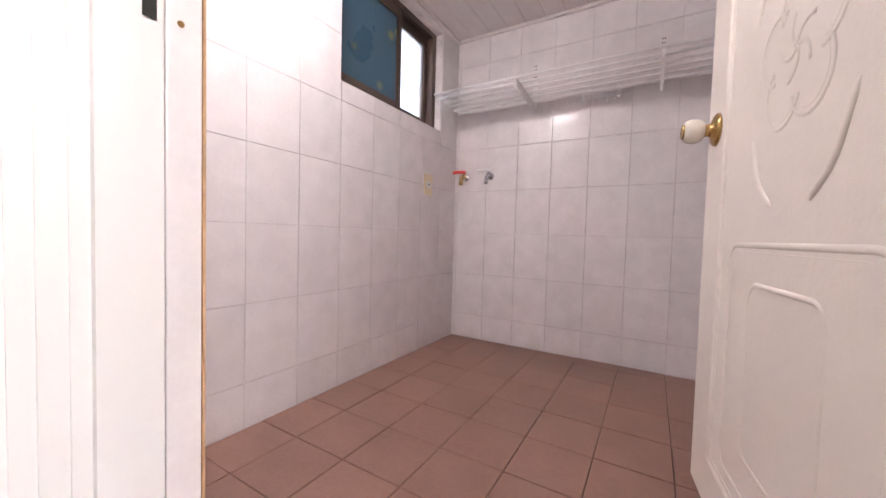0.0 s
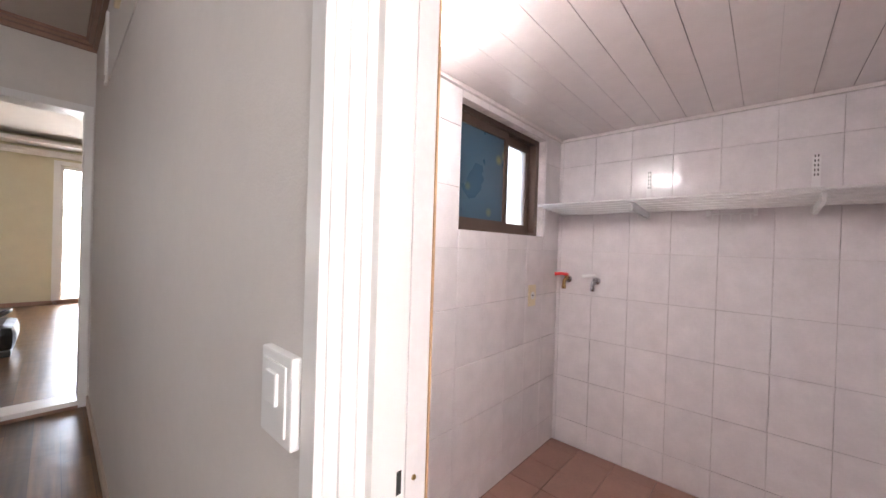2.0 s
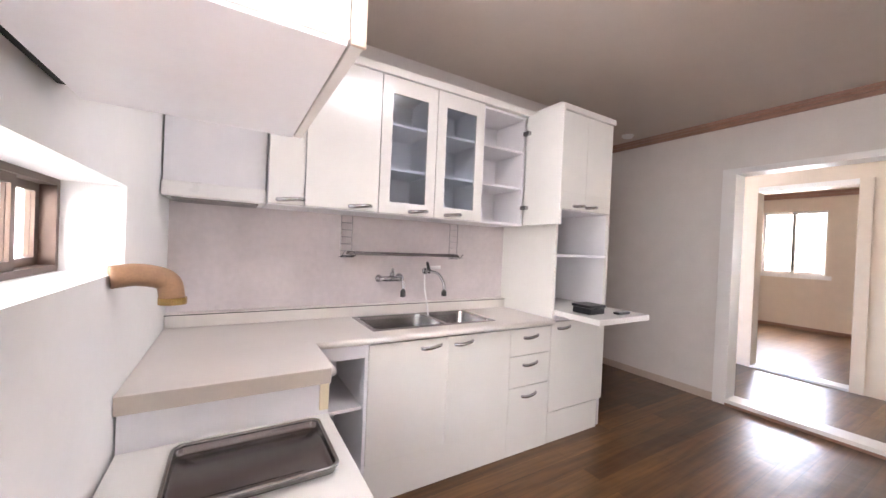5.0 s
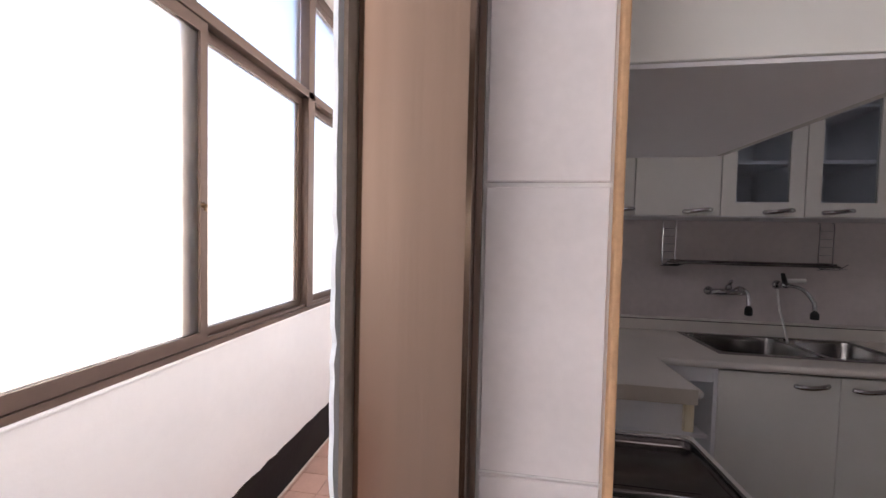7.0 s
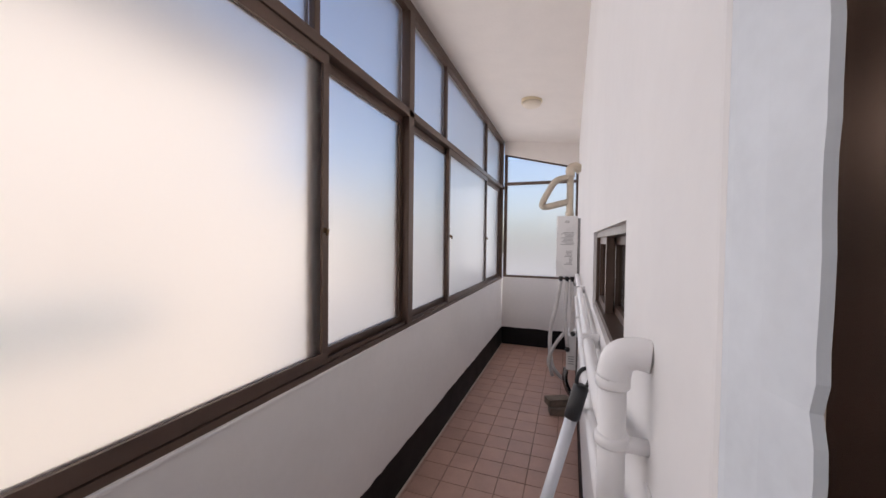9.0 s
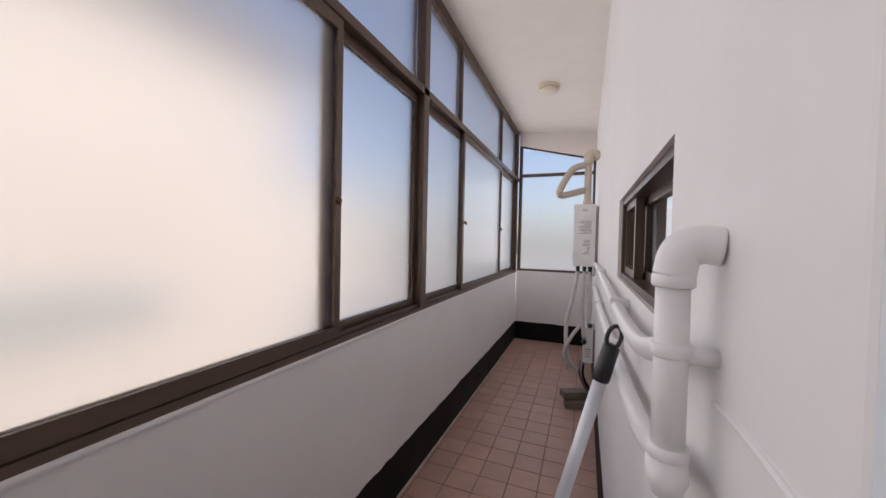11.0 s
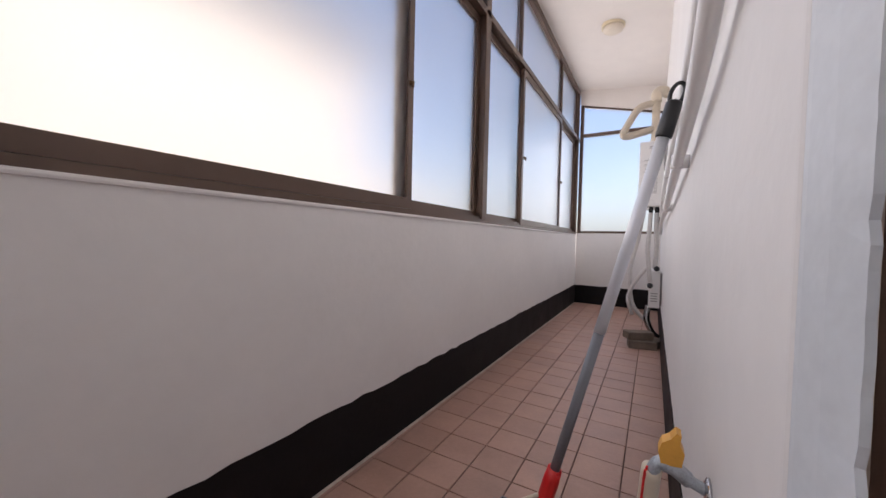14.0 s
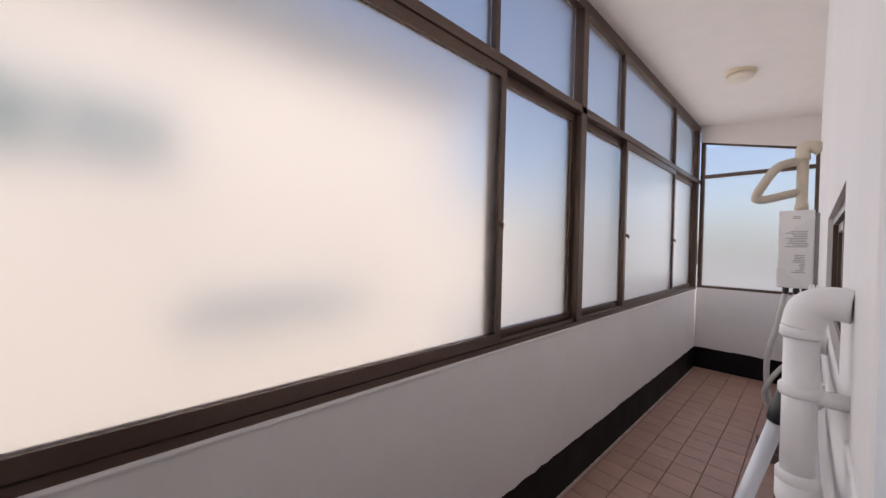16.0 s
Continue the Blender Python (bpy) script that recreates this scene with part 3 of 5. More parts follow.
# the leaf: built flat along +y from its hinge, then turned
leaf = tagged(new("door_leaf"), "cream embossed door standing open, with porcelain knob", "door")
LW, LZ0, LZ1 = 0.745, 0.165, 1.90
part("panel", box(0.0, 0.036, 0, LW, LZ0, LZ1, 0.003), DOOR_PAINT, leaf)


def moulding(points, w, name):
    bm = bmesh.new()
    for off, r in ((0.0, w), (1.9 * w, 0.65 * w)):
        c = Vector((0, sum(p[0] for p in points) / len(points), sum(p[1] for p in points) / len(points)))
        ring = []
        for y, z in points:
            v = Vector((0, y, z))
            d = v - c
            ring.append(Vector((0.0035, y - math.copysign(min(off, abs(d.y)), d.y), z - math.copysign(min(off, abs(d.z)), d.z))))
        tube(ring + [ring[0]], r, 8, bm=bm, caps=False)
    part(name, bm, DOOR_PAINT, leaf, smooth=True)


def rounded(y0, y1, z0, z1, r):
    out = []
    for cy, cz, a0 in ((y1 - r, z1 - r, 0), (y0 + r, z1 - r, 90), (y0 + r, z0 + r, 180), (y1 - r, z0 + r, 270)):
        out += [(cy + r * math.cos(radians(a0 + 15 * k)), cz + r * math.sin(radians(a0 + 15 * k))) for k in range(7)]
    return out


moulding(rounded(0.10, LW - 0.12, LZ0 + 0.10, LZ1 - 0.12, 0.02), 0.008, "moulding")
moulding(rounded(0.17, LW - 0.185, LZ0 + 0.14, 0.70, 0.03), 0.006, "moulding")
moulding(rounded(0.265, LW - 0.275, LZ0 + 0.20, 0.64, 0.03), 0.0055, "moulding")
moulding(rounded(0.21, LW - 0.215, 1.26, LZ1 - 0.24, 0.05), 0.006, "moulding")
FY, FZ = LW / 2 - 0.01, 0.955
bm = bmesh.new()
for k in range(5):
    a = math.radians(90 + 72 * k)
    for rr_, w_ in ((0.062, 0.005), (0.05, 0.004)):
        cy, cz = FY + 0.06 * math.cos(a), FZ + 0.06 * math.sin(a)
        tube([(0.0033, cy + rr_ * 0.75 * math.cos(a + q), cz + rr_ * 0.75 * math.sin(a + q)) for q in [(-1.9 + 3.8 * j / 14) for j in range(15)]], w_, 8, bm=bm)
    tube([(0.002, FY + 0.045 * (j / 8) * math.cos(a + 1.1 * j / 8), FZ + 0.045 * (j / 8) * math.sin(a + 1.1 * j / 8)) for j in range(9)], 0.004, 8, bm=bm)
for s in (-1, 1):
    for dz in (-1, 1):
        tube(bend([(0.002, FY + s * 0.05, FZ + dz * 0.20), (0.002, FY + s * 0.095, FZ + dz * 0.16), (0.002, FY + s * 0.125, FZ + dz * 0.09)], 5), [0.003] + [0.006] * 9 + [0.003], 8, bm=bm)
part("flower_relief", bm, DOOR_PAINT, leaf, "embossed flower and leaves", smooth=True)
knob = part("knob_rose", lathe([(0.034, 0.0), (0.033, 0.004), (0.026, 0.008), (0.014, 0.012), (0.012, 0.020), (0.016, 0.024)], (0, LW - 0.062, 0.939), (-1, 0, 0)), BRASS, leaf, "round brass rose", smooth=True)
part("knob", lathe([(0.013, 0.022), (0.021, 0.027), (0.025, 0.037), (0.0245, 0.050), (0.020, 0.058), (0.016, 0.060)], (0, LW - 0.062, 0.939), (-1, 0, 0)), PORCELAIN, knob, "cream porcelain knob", smooth=True)
part("knob_button", lathe([(0.016, 0.058), (0.015, 0.063), (0.008, 0.064), (0.006, 0.060)], (0, LW - 0.062, 0.939), (-1, 0, 0)), BRASS, knob, smooth=True)
part("latch_plate", box(0.008, 0.028, LW, LW + 0.0015, 0.90, 0.98), BRASS, leaf)
for z in (0.45, 1.65):
    part("hinge", lathe([(0.006, 0), (0.006, 0.09)], (-0.006, -0.004, z)), BRASS, leaf)
leaf.matrix_world = pose(0.158, 0.108, 0, 0, 0, 7.3)

# ---- utility room things ----
# unseen wall added outside to hold sky light off the utility window
wall("wall_sky_blocker", "y", -2.5, -2.35, 0.2, 3.4, -0.1, 4.5, CONCRETE)
win_u = tagged(new("window_1"), "small brown aluminium sliding window, one pane covered in blue flowered film", "window", kind="structure")
wx = UX0 - 0.075
y0, y1, z0, z1 = UW
bm = box(wx - 0.04, wx + 0.035, y0, y1, z0, z0 + 0.022)
box(wx - 0.04, wx + 0.035, y0, y1, z1 - 0.028, z1, bm=bm)
box(wx - 0.04, wx + 0.035, y0, y0 + 0.02, z0 + 0.022, z1 - 0.028, bm=bm)
box(wx - 0.04, wx + 0.035, y1 - 0.035, y1, z0 + 0.022, z1 - 0.028, bm=bm)
part("window_frame", bm, BROWN_ALU, win_u)


def sash(parent, x0, x1, a0, a1, b0, b1, material, stile=0.032, rail=0.04, glass_mat=None, rails=None):
    bm = box(x0, x1, a0, a0 + stile, b0, b1)
    box(x0, x1, a1 - stile, a1, b0, b1, bm=bm)
    box(x0, x1, a0 + stile, a1 - stile, b0, b0 + rail, bm=bm)
    box(x0, x1, a0 + stile, a1 - stile, b1 - rail, b1, bm=bm)
    s = part("sash", bm, material, parent)
    p = part("pane", box((x0 + x1) / 2 - 0.002, (x0 + x1) / 2 + 0.002, a0 + stile, a1 - stile, b0 + rail, b1 - rail), glass_mat, s)
    p.visible_shadow = glass_mat is FILM or x0 < 0
    return s


sash(win_u, wx + 0.003, wx + 0.028, y0 + 0.02, 1.36, z0 + 0.022, z1 - 0.028, BROWN_ALU, 0.03, 0.045, FILM)
sash(win_u, wx - 0.032, wx - 0.007, 1.30, y1 - 0.035, z0 + 0.022, z1 - 0.028, BROWN_ALU, 0.03, 0.045, FROSTED)
part("window_sill", box(UX0 - 0.035, UX0 + 0.004, y0, y1, z0 - 0.004, z0 + 0.004, 0.001), TILE, win_u)

rack = thing("wall_rack", "white metal rod shelf on perforated brackets above the taps", "shelf")
for bx in (-0.655, -0.03):
    bm = box(bx - 0.013, bx + 0.013, UY1 - 0.010, UY1 - 0.0061, 1.44, 1.685)
    up = part("upright", bm, WHITE_PAINT, rack)
    bm = bmesh.new()
    for k in range(5):
        for dx in (-0.005, 0.005):
            box(bx + dx - 0.002, bx + dx + 0.002, UY1 - 0.0108, UY1 - 0.0099, 1.60 + 0.02 * k, 1.61 + 0.02 * k, bm=bm)
    part("slots", bm, DARK_GAP, up)
    bm = bmesh.new()
    pr = [(0, 1.435), (0, 1.468), (0.32, 1.492), (0.337, 1.482), (0.325, 1.452)]
    for dx in (-0.006, 0.006):
        [bm.verts.new((bx + dx, UY1 - 0.010 - d, z)) for d, z in pr]
    bm.verts.ensure_lookup_table()
    n = len(pr)
    bm.faces.new(bm.verts[:n])
    bm.faces.new(bm.verts[n:][::-1])
    for k in range(n):
        bm.faces.new((bm.verts[k], bm.verts[(k + 1) % n], bm.verts[n + (k + 1) % n], bm.verts[n + k]))
    bmesh.ops.recalc_face_normals(bm, faces=bm.faces[:])
    part("bracket", bm, WHITE_PAINT, rack)
for k in range(6):
    y, z = UY1 - 0.035 - 0.058 * k, 1.478 + 0.0044 * k
    part("rod", tube([(-1.14, y, z), (0.56, y, z)], 0.0075, 10), WHITE_PAINT, rack, smooth=True)
hooks = thing("hook_rail", "clear little rail of hooks under the rack", "hook rail")
bm = tube([(-0.39, UY1 - 0.02, 1.450), (-0.22, UY1 - 0.02, 1.450)], 0.004, 8)
for k in range(5):
    x = -0.375 + 0.035 * k
    tube(bend([(x, UY1 - 0.02, 1.450), (x, UY1 - 0.022, 1.425), (x, UY1 - 0.035, 1.418), (x, UY1 - 0.04, 1.430)], 4), 0.0022, 6, bm=bm)
box(-0.40, -0.385, UY1 - 0.03, UY1 - 0.006, 1.440, 1.495, bm=bm)
box(-0.225, -0.21, UY1 - 0.03, UY1 - 0.006, 1.440, 1.495, bm=bm)
part("rail", bm, WHITE_PLASTIC, hooks)


def wall_tap(x, z, lever, label):
    t = thing("wall_tap", label, "tap", "taps on the utility wall")
    y = UY1 - 0.006
    part("flange", lathe([(0.022, 0), (0.021, 0.004), (0.012, 0.008)], (x, y, z), (0, -1, 0)), CHROME, t, smooth=True)
    bm = tube(bend([(x, y - 0.006, z), (x, y - 0.04, z), (x, y - 0.062, z - 0.008), (x, y - 0.068, z - 0.04)], 6), 0.0105, 12)
    lathe([(0.013, -0.055), (0.013, -0.035), (0.010, -0.03)], (x, y - 0.068, z), (0, 0, 1), 16, bm=bm)
    lathe([(0.011, 0), (0.010, 0.022), (0.006, 0.026)], (x, y - 0.035, z + 0.004), (0, 0, 1), 16, bm=bm)
    part("body", bm, BRASS if lever is RED else CHROME, t, smooth=True)
    bm = tube(bend([(x, y - 0.035, z + 0.03), (x - 0.03, y - 0.045, z + 0.032), (x - 0.065, y - 0.055, z + 0.028)], 5), [0.015] + [0.010] * 9 + [0.013], 10)
    lathe([(0.014, 0), (0.013, 0.012)], (x, y - 0.035, z + 0.024), (0, 0, 1), 14, bm=bm)
    part("lever", bm, lever, t, smooth=True)


wall_tap(-1.085, 1.075, RED, "brass wall tap with a red lever")
wall_tap(-0.915, 1.075, WHITE_PLASTIC, "chrome wall tap with a white lever")

outlet = thing("wall_socket", "yellowed ivory electric socket on the tiled wall", "socket")
part("plate", box(UX0 + 0.006, UX0 + 0.016, 1.525, 1.60, 0.93, 1.05, 0.003), IVORY_PLASTIC, outlet)
part("socket", lathe([(0.022, 0), (0.021, 0.003), (0.017, 0.003), (0.016, 0.0005)], (UX0 + 0.016, 1.562, 0.99), (1, 0, 0), 20), WHITE_PLASTIC, outlet, smooth=True)
part("pin_holes", box(UX0 + 0.0162, UX0 + 0.0172, 1.553, 1.571, 0.987, 0.993), DARK_GAP, outlet)

lamp_u = thing("ceiling_light", "round lit white ceiling lamp in the utility room", "ceiling lamp")
part("base", lathe([(0.15, 0), (0.15, -0.02)], (-0.905, 0.40, UH)), WHITE_PLASTIC, lamp_u)
part("diffuser", lathe([(0.145, -0.02), (0.143, -0.05), (0.13, -0.08), (0.07, -0.095), (0.0, -0.099)], (-0.905, 0.40, UH)), LAMP_GLOW, lamp_u, smooth=True)

# light switch by the door
sw = thing("light_switch", "white rocker light switch on the wallpaper", "light switch")
part("plate", box(-0.640, -0.557, KY1 - 0.012, KY1, 1.018, 1.122, 0.003), WHITE_PLASTIC, sw)
part("inset", box(-0.628, -0.569, KY1 - 0.0145, KY1 - 0.0118, 1.03, 1.11, 0.001), WHITE_PLASTIC, sw)
part("rocker", box(-0.613, -0.584, KY1 - 0.019, KY1 - 0.0142, 1.062, 1.100, 0.002), WHITE_PLASTIC, sw)
lamp_k = thing("kitchen_light", "square lit white kitchen ceiling lamp", "ceiling lamp")
part("base", box(-1.05, -0.55, -1.50, -1.00, KH - 0.02, KH, 0.004), WHITE_PLASTIC, lamp_k)
part("diffuser", box(-1.03, -0.57, -1.48, -1.02, KH - 0.085, KH - 0.02, 0.02), KITCHEN_GLOW, lamp_k)

# ---- balcony windows ----
WZ0, WZT, WZ1 = PAR + 0.014, 2.21, 2.86
win_b = tagged(new("window_2"), "long brown aluminium balcony glazing with frosted sliding panes", "window", kind="structure")
GX = BX1 + 0.05
bm = box(GX - 0.05, GX + 0.05, BY0 - 0.05, BY1, WZ0, WZ0 + 0.022)
box(GX - 0.035, GX - 0.025, BY0 - 0.05, BY1, WZ0 + 0.022, WZ0 + 0.04, bm=bm)
box(GX + 0.0, GX + 0.01, BY0 - 0.05, BY1, WZ0 + 0.022, WZ0 + 0.04, bm=bm)
part("window_sill", bm, BROWN_ALU, win_b, "brown aluminium sill track")
bm = box(GX - 0.05, GX + 0.05, BY0 - 0.05, BY1, WZT - 0.01, WZT + 0.035, 0.004)
part("transom", bm, BROWN_ALU, win_b)
part("head", box(GX - 0.04, GX + 0.04, BY0 - 0.05, BY1, WZ1 - 0.04, WZ1 + 0.03, 0.004), BROWN_ALU, win_b)
for y in (1.90, 0.22, -2.42, -5.46):
    part("mullion", box(GX - 0.05, GX + 0.05, y - 0.035, y + 0.035, WZ0 + 0.022, WZ1 - 0.04, 0.004), BROWN_ALU, win_b)
LOW, UP = WZ0 + 0.024, WZT - 0.012
for a0, a1, front in ((1.02, 1.865, 0), (0.255, 1.08, 1), (0.05, 0.185, 0), (-1.655, 0.09, 1), (-2.385, -1.60, 0), (-3.22, -2.455, 0), (-4.50, -3.14, 1), (-5.425, -4.44, 0)):
    x0 = GX - 0.042 if front else GX - 0.006
    sash(win_b, x0, x0 + 0.03, a0, a1, LOW, UP, BROWN_ALU, 0.034, 0.046, FROSTED)
for y, x in ((-1.63, GX - 0.044), (-3.18, GX - 0.044), (-4.47, GX - 0.044)):
    latch = part("latch", lathe([(0.013, 0), (0.012, 0.006), (0.006, 0.010), (0.005, 0.018)], (x, y, 1.50), (-1, 0, 0), 14), DARK_BRASS, win_b, smooth=True)
    part("latch_lever", tube([(x - 0.014, y, 1.50), (x - 0.016, y + 0.006, 1.478)], 0.0055, 8), DARK_BRASS, latch)
uppers = [1.865, 0.22,  -1.60, -2.385, -3.11, -4.52, -5.425]
for k, (a, b) in enumerate(zip(uppers, uppers[1:])):
    if k not in (0, 2):
        part("upper_mullion", box(GX - 0.03, GX + 0.03, b - 0.016, b + 0.016, WZT + 0.035, WZ1 - 0.04, 0.003), BROWN_ALU, win_b)
    p = part("upper_pane", box(GX - 0.003, GX + 0.003, b + 0.017, a - 0.017, WZT + 0.036, WZ1 - 0.041), FROSTED, win_b)
    p.visible_shadow = False

win_e = tagged(new("window_3"), "brown framed frosted window closing the balcony's end", "window", kind="structure")
bm = box(BX0, BX1 - 0.002, BY0 - 0.08, BY0 - 0.01, 0.956, 0.985, 0.003)
part("window_sill", bm, BROWN_ALU, win_e)
part("transom", box(BX0, BX1 - 0.002, BY0 - 0.07, BY0 - 0.01, 2.26, 2.30, 0.003), BROWN_ALU, win_e)
for x0, x1 in ((BX0, BX0 + 0.03), (BX1 - 0.045, BX1 - 0.003)):
    part("stile", box(x0, x1, BY0 - 0.07, BY0 - 0.012, 0.985, 2.47 if x0 < 1 else 2.69, 0.003), BROWN_ALU, win_e)
bm = tube([(BX0 + 0.01, BY0 - 0.04, 2.462), (BX1 - 0.01, BY0 - 0.04, 2.70)], 0.022, 4)
part("head", bm, BROWN_ALU, win_e)
for z0, z1 in ((0.985, 2.26), (2.30, 2.62)):
    p = part("pane", box(BX0 + 0.03, BX1 - 0.045, BY0 - 0.043, BY0 - 0.037, z0, z1), FROSTED, win_e)
    p.visible_shadow = False

# slot window to the kitchen
win_k = tagged(new("window_4"), "small dark sliding window between kitchen and balcony", "window", kind="structure")
y0, y1, z0, z1 = WIN
bm = box(0.565, 0.63, y0, y1, z0, z0 + 0.018)
box(0.565, 0.63, y0, y1, z1 - 0.018, z1, bm=bm)
box(0.565, 0.63, y0, y0 + 0.02, z0 + 0.018, z1 - 0.018, bm=bm)
box(0.565, 0.63, y1 - 0.02, y1, z0 + 0.018, z1 - 0.018, bm=bm)
part("window_frame", bm, BROWN_ALU, win_k)
sash(win_k, 0.60, 0.62, y0 + 0.02, -1.60, z0 + 0.018, z1 - 0.018, BROWN_ALU, 0.022, 0.022, CLEAR)
sash(win_k, 0.572, 0.592, -1.64, y1 - 0.02, z0 + 0.018, z1 - 0.018, BROWN_ALU, 0.022, 0.022, CLEAR)

# balcony door frame
frame_b = tagged(new("door_4"), "bronze aluminium balcony door frame beside a tiled jamb", "door frame", kind="structure")
bm = bmesh.new()
ring = [[bm.verts.new((x, y, z)) for x, y in ((0.538, JY + 0.0005), (0.538, -0.683), (0.542, -0.678), (0.618, -0.668), (0.622, -0.668), (0.624, -0.672), (0.624, JY + 0.0005))] for z in (0.0, 2.15)]
for k in range(7):
    bm.faces.new((ring[0][k], ring[0][(k + 1) % 7], ring[1][(k + 1) % 7], ring[1][k]))
bm.faces.new(ring[0][::-1])
bm.faces.new(ring[1])
bmesh.ops.recalc_face_normals(bm, faces=bm.faces[:])
part("door_post", bm, DOOR_ALU, frame_b)
part("post_track", box(0.532, 0.5375, JY + 0.0005, -0.722, 0.0, 2.15), BROWN_ALU, frame_b)
part("sealant", box(0.6242, 0.6245, JY + 0.0005, -0.648, 0.0, 2.15, 0.003), mat("beige sealant", (0.52, 0.44, 0.37), 0.6, vary=0.2, scale=20, bump=0.4), frame_b)
bm = bmesh.new()
rng = random.Random(21)
rows_ = []
for k in range(173):
    e = -0.640 + rng.uniform(-0.0008, 0.0008) - (0.003 if rng.random() < 0.06 else 0)
    rows_.append([bm.verts.new((x, y, 0.0125 * k)) for x, y in ((0.6246, -0.707), (0.6246, e), (0.6285, e - 0.001), (0.6345 + rng.uniform(-0.0003, 0.0003), -0.668), (0.6378, -0.694), (0.6378, -0.707))])
for a, b in zip(rows_, rows_[1:]):
    for k in range(6):
        bm.faces.new((a[k], a[(k + 1) % 6], b[(k + 1) % 6], b[k]))
bmesh.ops.recalc_face_normals(bm, faces=bm.faces[:])
part("painted_edge", bm, mat("chipped bluish white paint", (0.66, 0.70, 0.74), 0.5, scale=9, vary=0.1, bump=0.8, bump_scale=22), frame_b, "bluish white paint with a chipped ragged edge")
part("threshold", box(0.43, 0.635, -0.61, KY1 - 0.004, 0.0, 0.03, 0.004), DOOR_ALU, frame_b)
part("corner_bead", box(KX1 - 0.006, KX1 + 0.001, JY - 0.002, JY + 0.008, 0.0, 2.15, 0.002), SILICONE, frame_b, "stained orange sealant bead")

# ---- kitchen units ----
FY0 = -2.15
H_BASE = 0.845


def bow_handle(x, y, z, parent, length=0.135, out=1, axis="x"):
    pts = bend([(x - length / 2, y, z + 0.004), (x - length * 0.3, y + 0.020, z + 0.004), (x, y + 0.026, z), (x + length * 0.3, y + 0.020, z - 0.004), (x + length / 2, y, z - 0.004)], 5)
    bm = tube(pts, [0.005] + [0.0085] * (len(pts) - 2) + [0.005], 8)
    for v in bm.verts:
        v.co.z = z + (v.co.z - z) * 1.25
    part("handle", bm, CHROME, parent, "chrome bow handle", smooth=True)


def door_front(parent, x0, x1, y, z0, z1, hx=None, hz=None, name="door"):
    d = part(name, box(x0 + 0.0015, x1 - 0.0015, y - 0.018, y, z0, z1, 0.0025), LAMINATE, parent)
    if hx is not None:
        bow_handle(hx, y, hz, d)
    return d


def carcass(parent, x0, x1, yb, yf, z0, z1, t=0.016, open_top=False):
    for a in (x0, x1 - t):
        part("side", box(a, a + t, yb, yf, z0, z1), CARCASS, parent)
    part("bottom", box(x0 + t, x1 - t, yb, yf, z0, z0 + t), CARCASS, parent)
    if not open_top:
        part("top", box(x0 + t, x1 - t, yb, yf, z1 - t, z1), CARCASS, parent)
    part("back", box(x0 + t, x1 - t, yb, yb + 0.005, z0 + t, z1 - t), CARCASS, parent)


KB = 0.20
YB = KY0 + 0.014
base_s = thing("sink_cabinet", "glossy cream base cabinet with two doors under the sink", "kitchen cabinet")
carcass(base_s, -1.43, -0.48, YB, FY0 - 0.02, KB, H_BASE, open_top=True)
door_front(base_s, -0.955, -0.48, FY0, KB + 0.01, H_BASE - 0.012, -0.845, 0.792)
door_front(base_s, -1.43, -0.955, FY0, KB + 0.01, H_BASE - 0.012, -1.065, 0.792)
part("plinth", box(-1.43, -0.48, FY0 - 0.014, FY0 - 0.004, 0.0, KB + 0.012), LAMINATE, base_s)
base_d = thing("drawer_cabinet", "glossy cream base cabinet with three drawers", "kitchen cabinet")
carcass(base_d, -1.802, -1.432, YB, FY0 - 0.02, KB, H_BASE)
for z0, z1 in ((KB + 0.01, 0.443), (0.449, 0.652), (0.658, H_BASE - 0.012)):
    door_front(base_d, -1.80, -1.432, FY0, z0, z1, -1.61, z1 - 0.055, "drawer")
part("plinth", box(-1.80, -1.432, FY0 - 0.014, FY0 - 0.004, 0.0, KB + 0.012), LAMINATE, base_d)

tall = thing("tall_cabinet", "tall cream cabinet with open niches and a pulled-out tray", "kitchen cabinet")
TX0, TX1, TT = -2.40, -1.805, 2.385
for a in (TX0, TX1 - 0.018):
    part("side", box(a, a + 0.018, YB, FY0 - 0.019, 0.0, TT - 0.03), CARCASS, tall)
part("back", box(TX0 + 0.018, TX1 - 0.018, YB, YB + 0.006, 0.1, TT - 0.03), CARCASS, tall)
for z in (KB, 0.862, 1.655, TT - 0.05):
    part("shelf", box(TX0 + 0.018, TX1 - 0.018, YB + 0.006, FY0 - 0.019, z, z + 0.018), CARCASS, tall)
part("side_panel", box(TX1 - 0.001, TX1 + 0.003, YB, FY0, 0.885, TT - 0.031), LAMINATE, tall)
part("shelf", box(TX0 + 0.018, TX1 - 0.018, YB + 0.006, FY0 - 0.01, 1.318, 1.334), CARCASS, tall)
part("cornice", box(TX0 - 0.012, TX1 + 0.015, YB, FY0 + 0.015, TT - 0.03, TT + 0.012, 0.006), LAMINATE, tall)
door_front(tall, TX0, (TX0 + TX1) / 2, FY0, 1.66, TT - 0.034, -2.17, 1.69)
door_front(tall, (TX0 + TX1) / 2, TX1, FY0, 1.66, TT - 0.034, -2.03, 1.69)
bm = bmesh.new()
for k in range(7):
    tube([(TX0 + 0.01, FY0 + 0.001, 1.70 + 0.014 * k), (TX1 - 0.01, FY0 + 0.001, 1.70 + 0.014 * k)], 0.002, 6, bm=bm)
part("ribs", bm, LAMINATE, tall, "fine horizontal ribs on the doors")
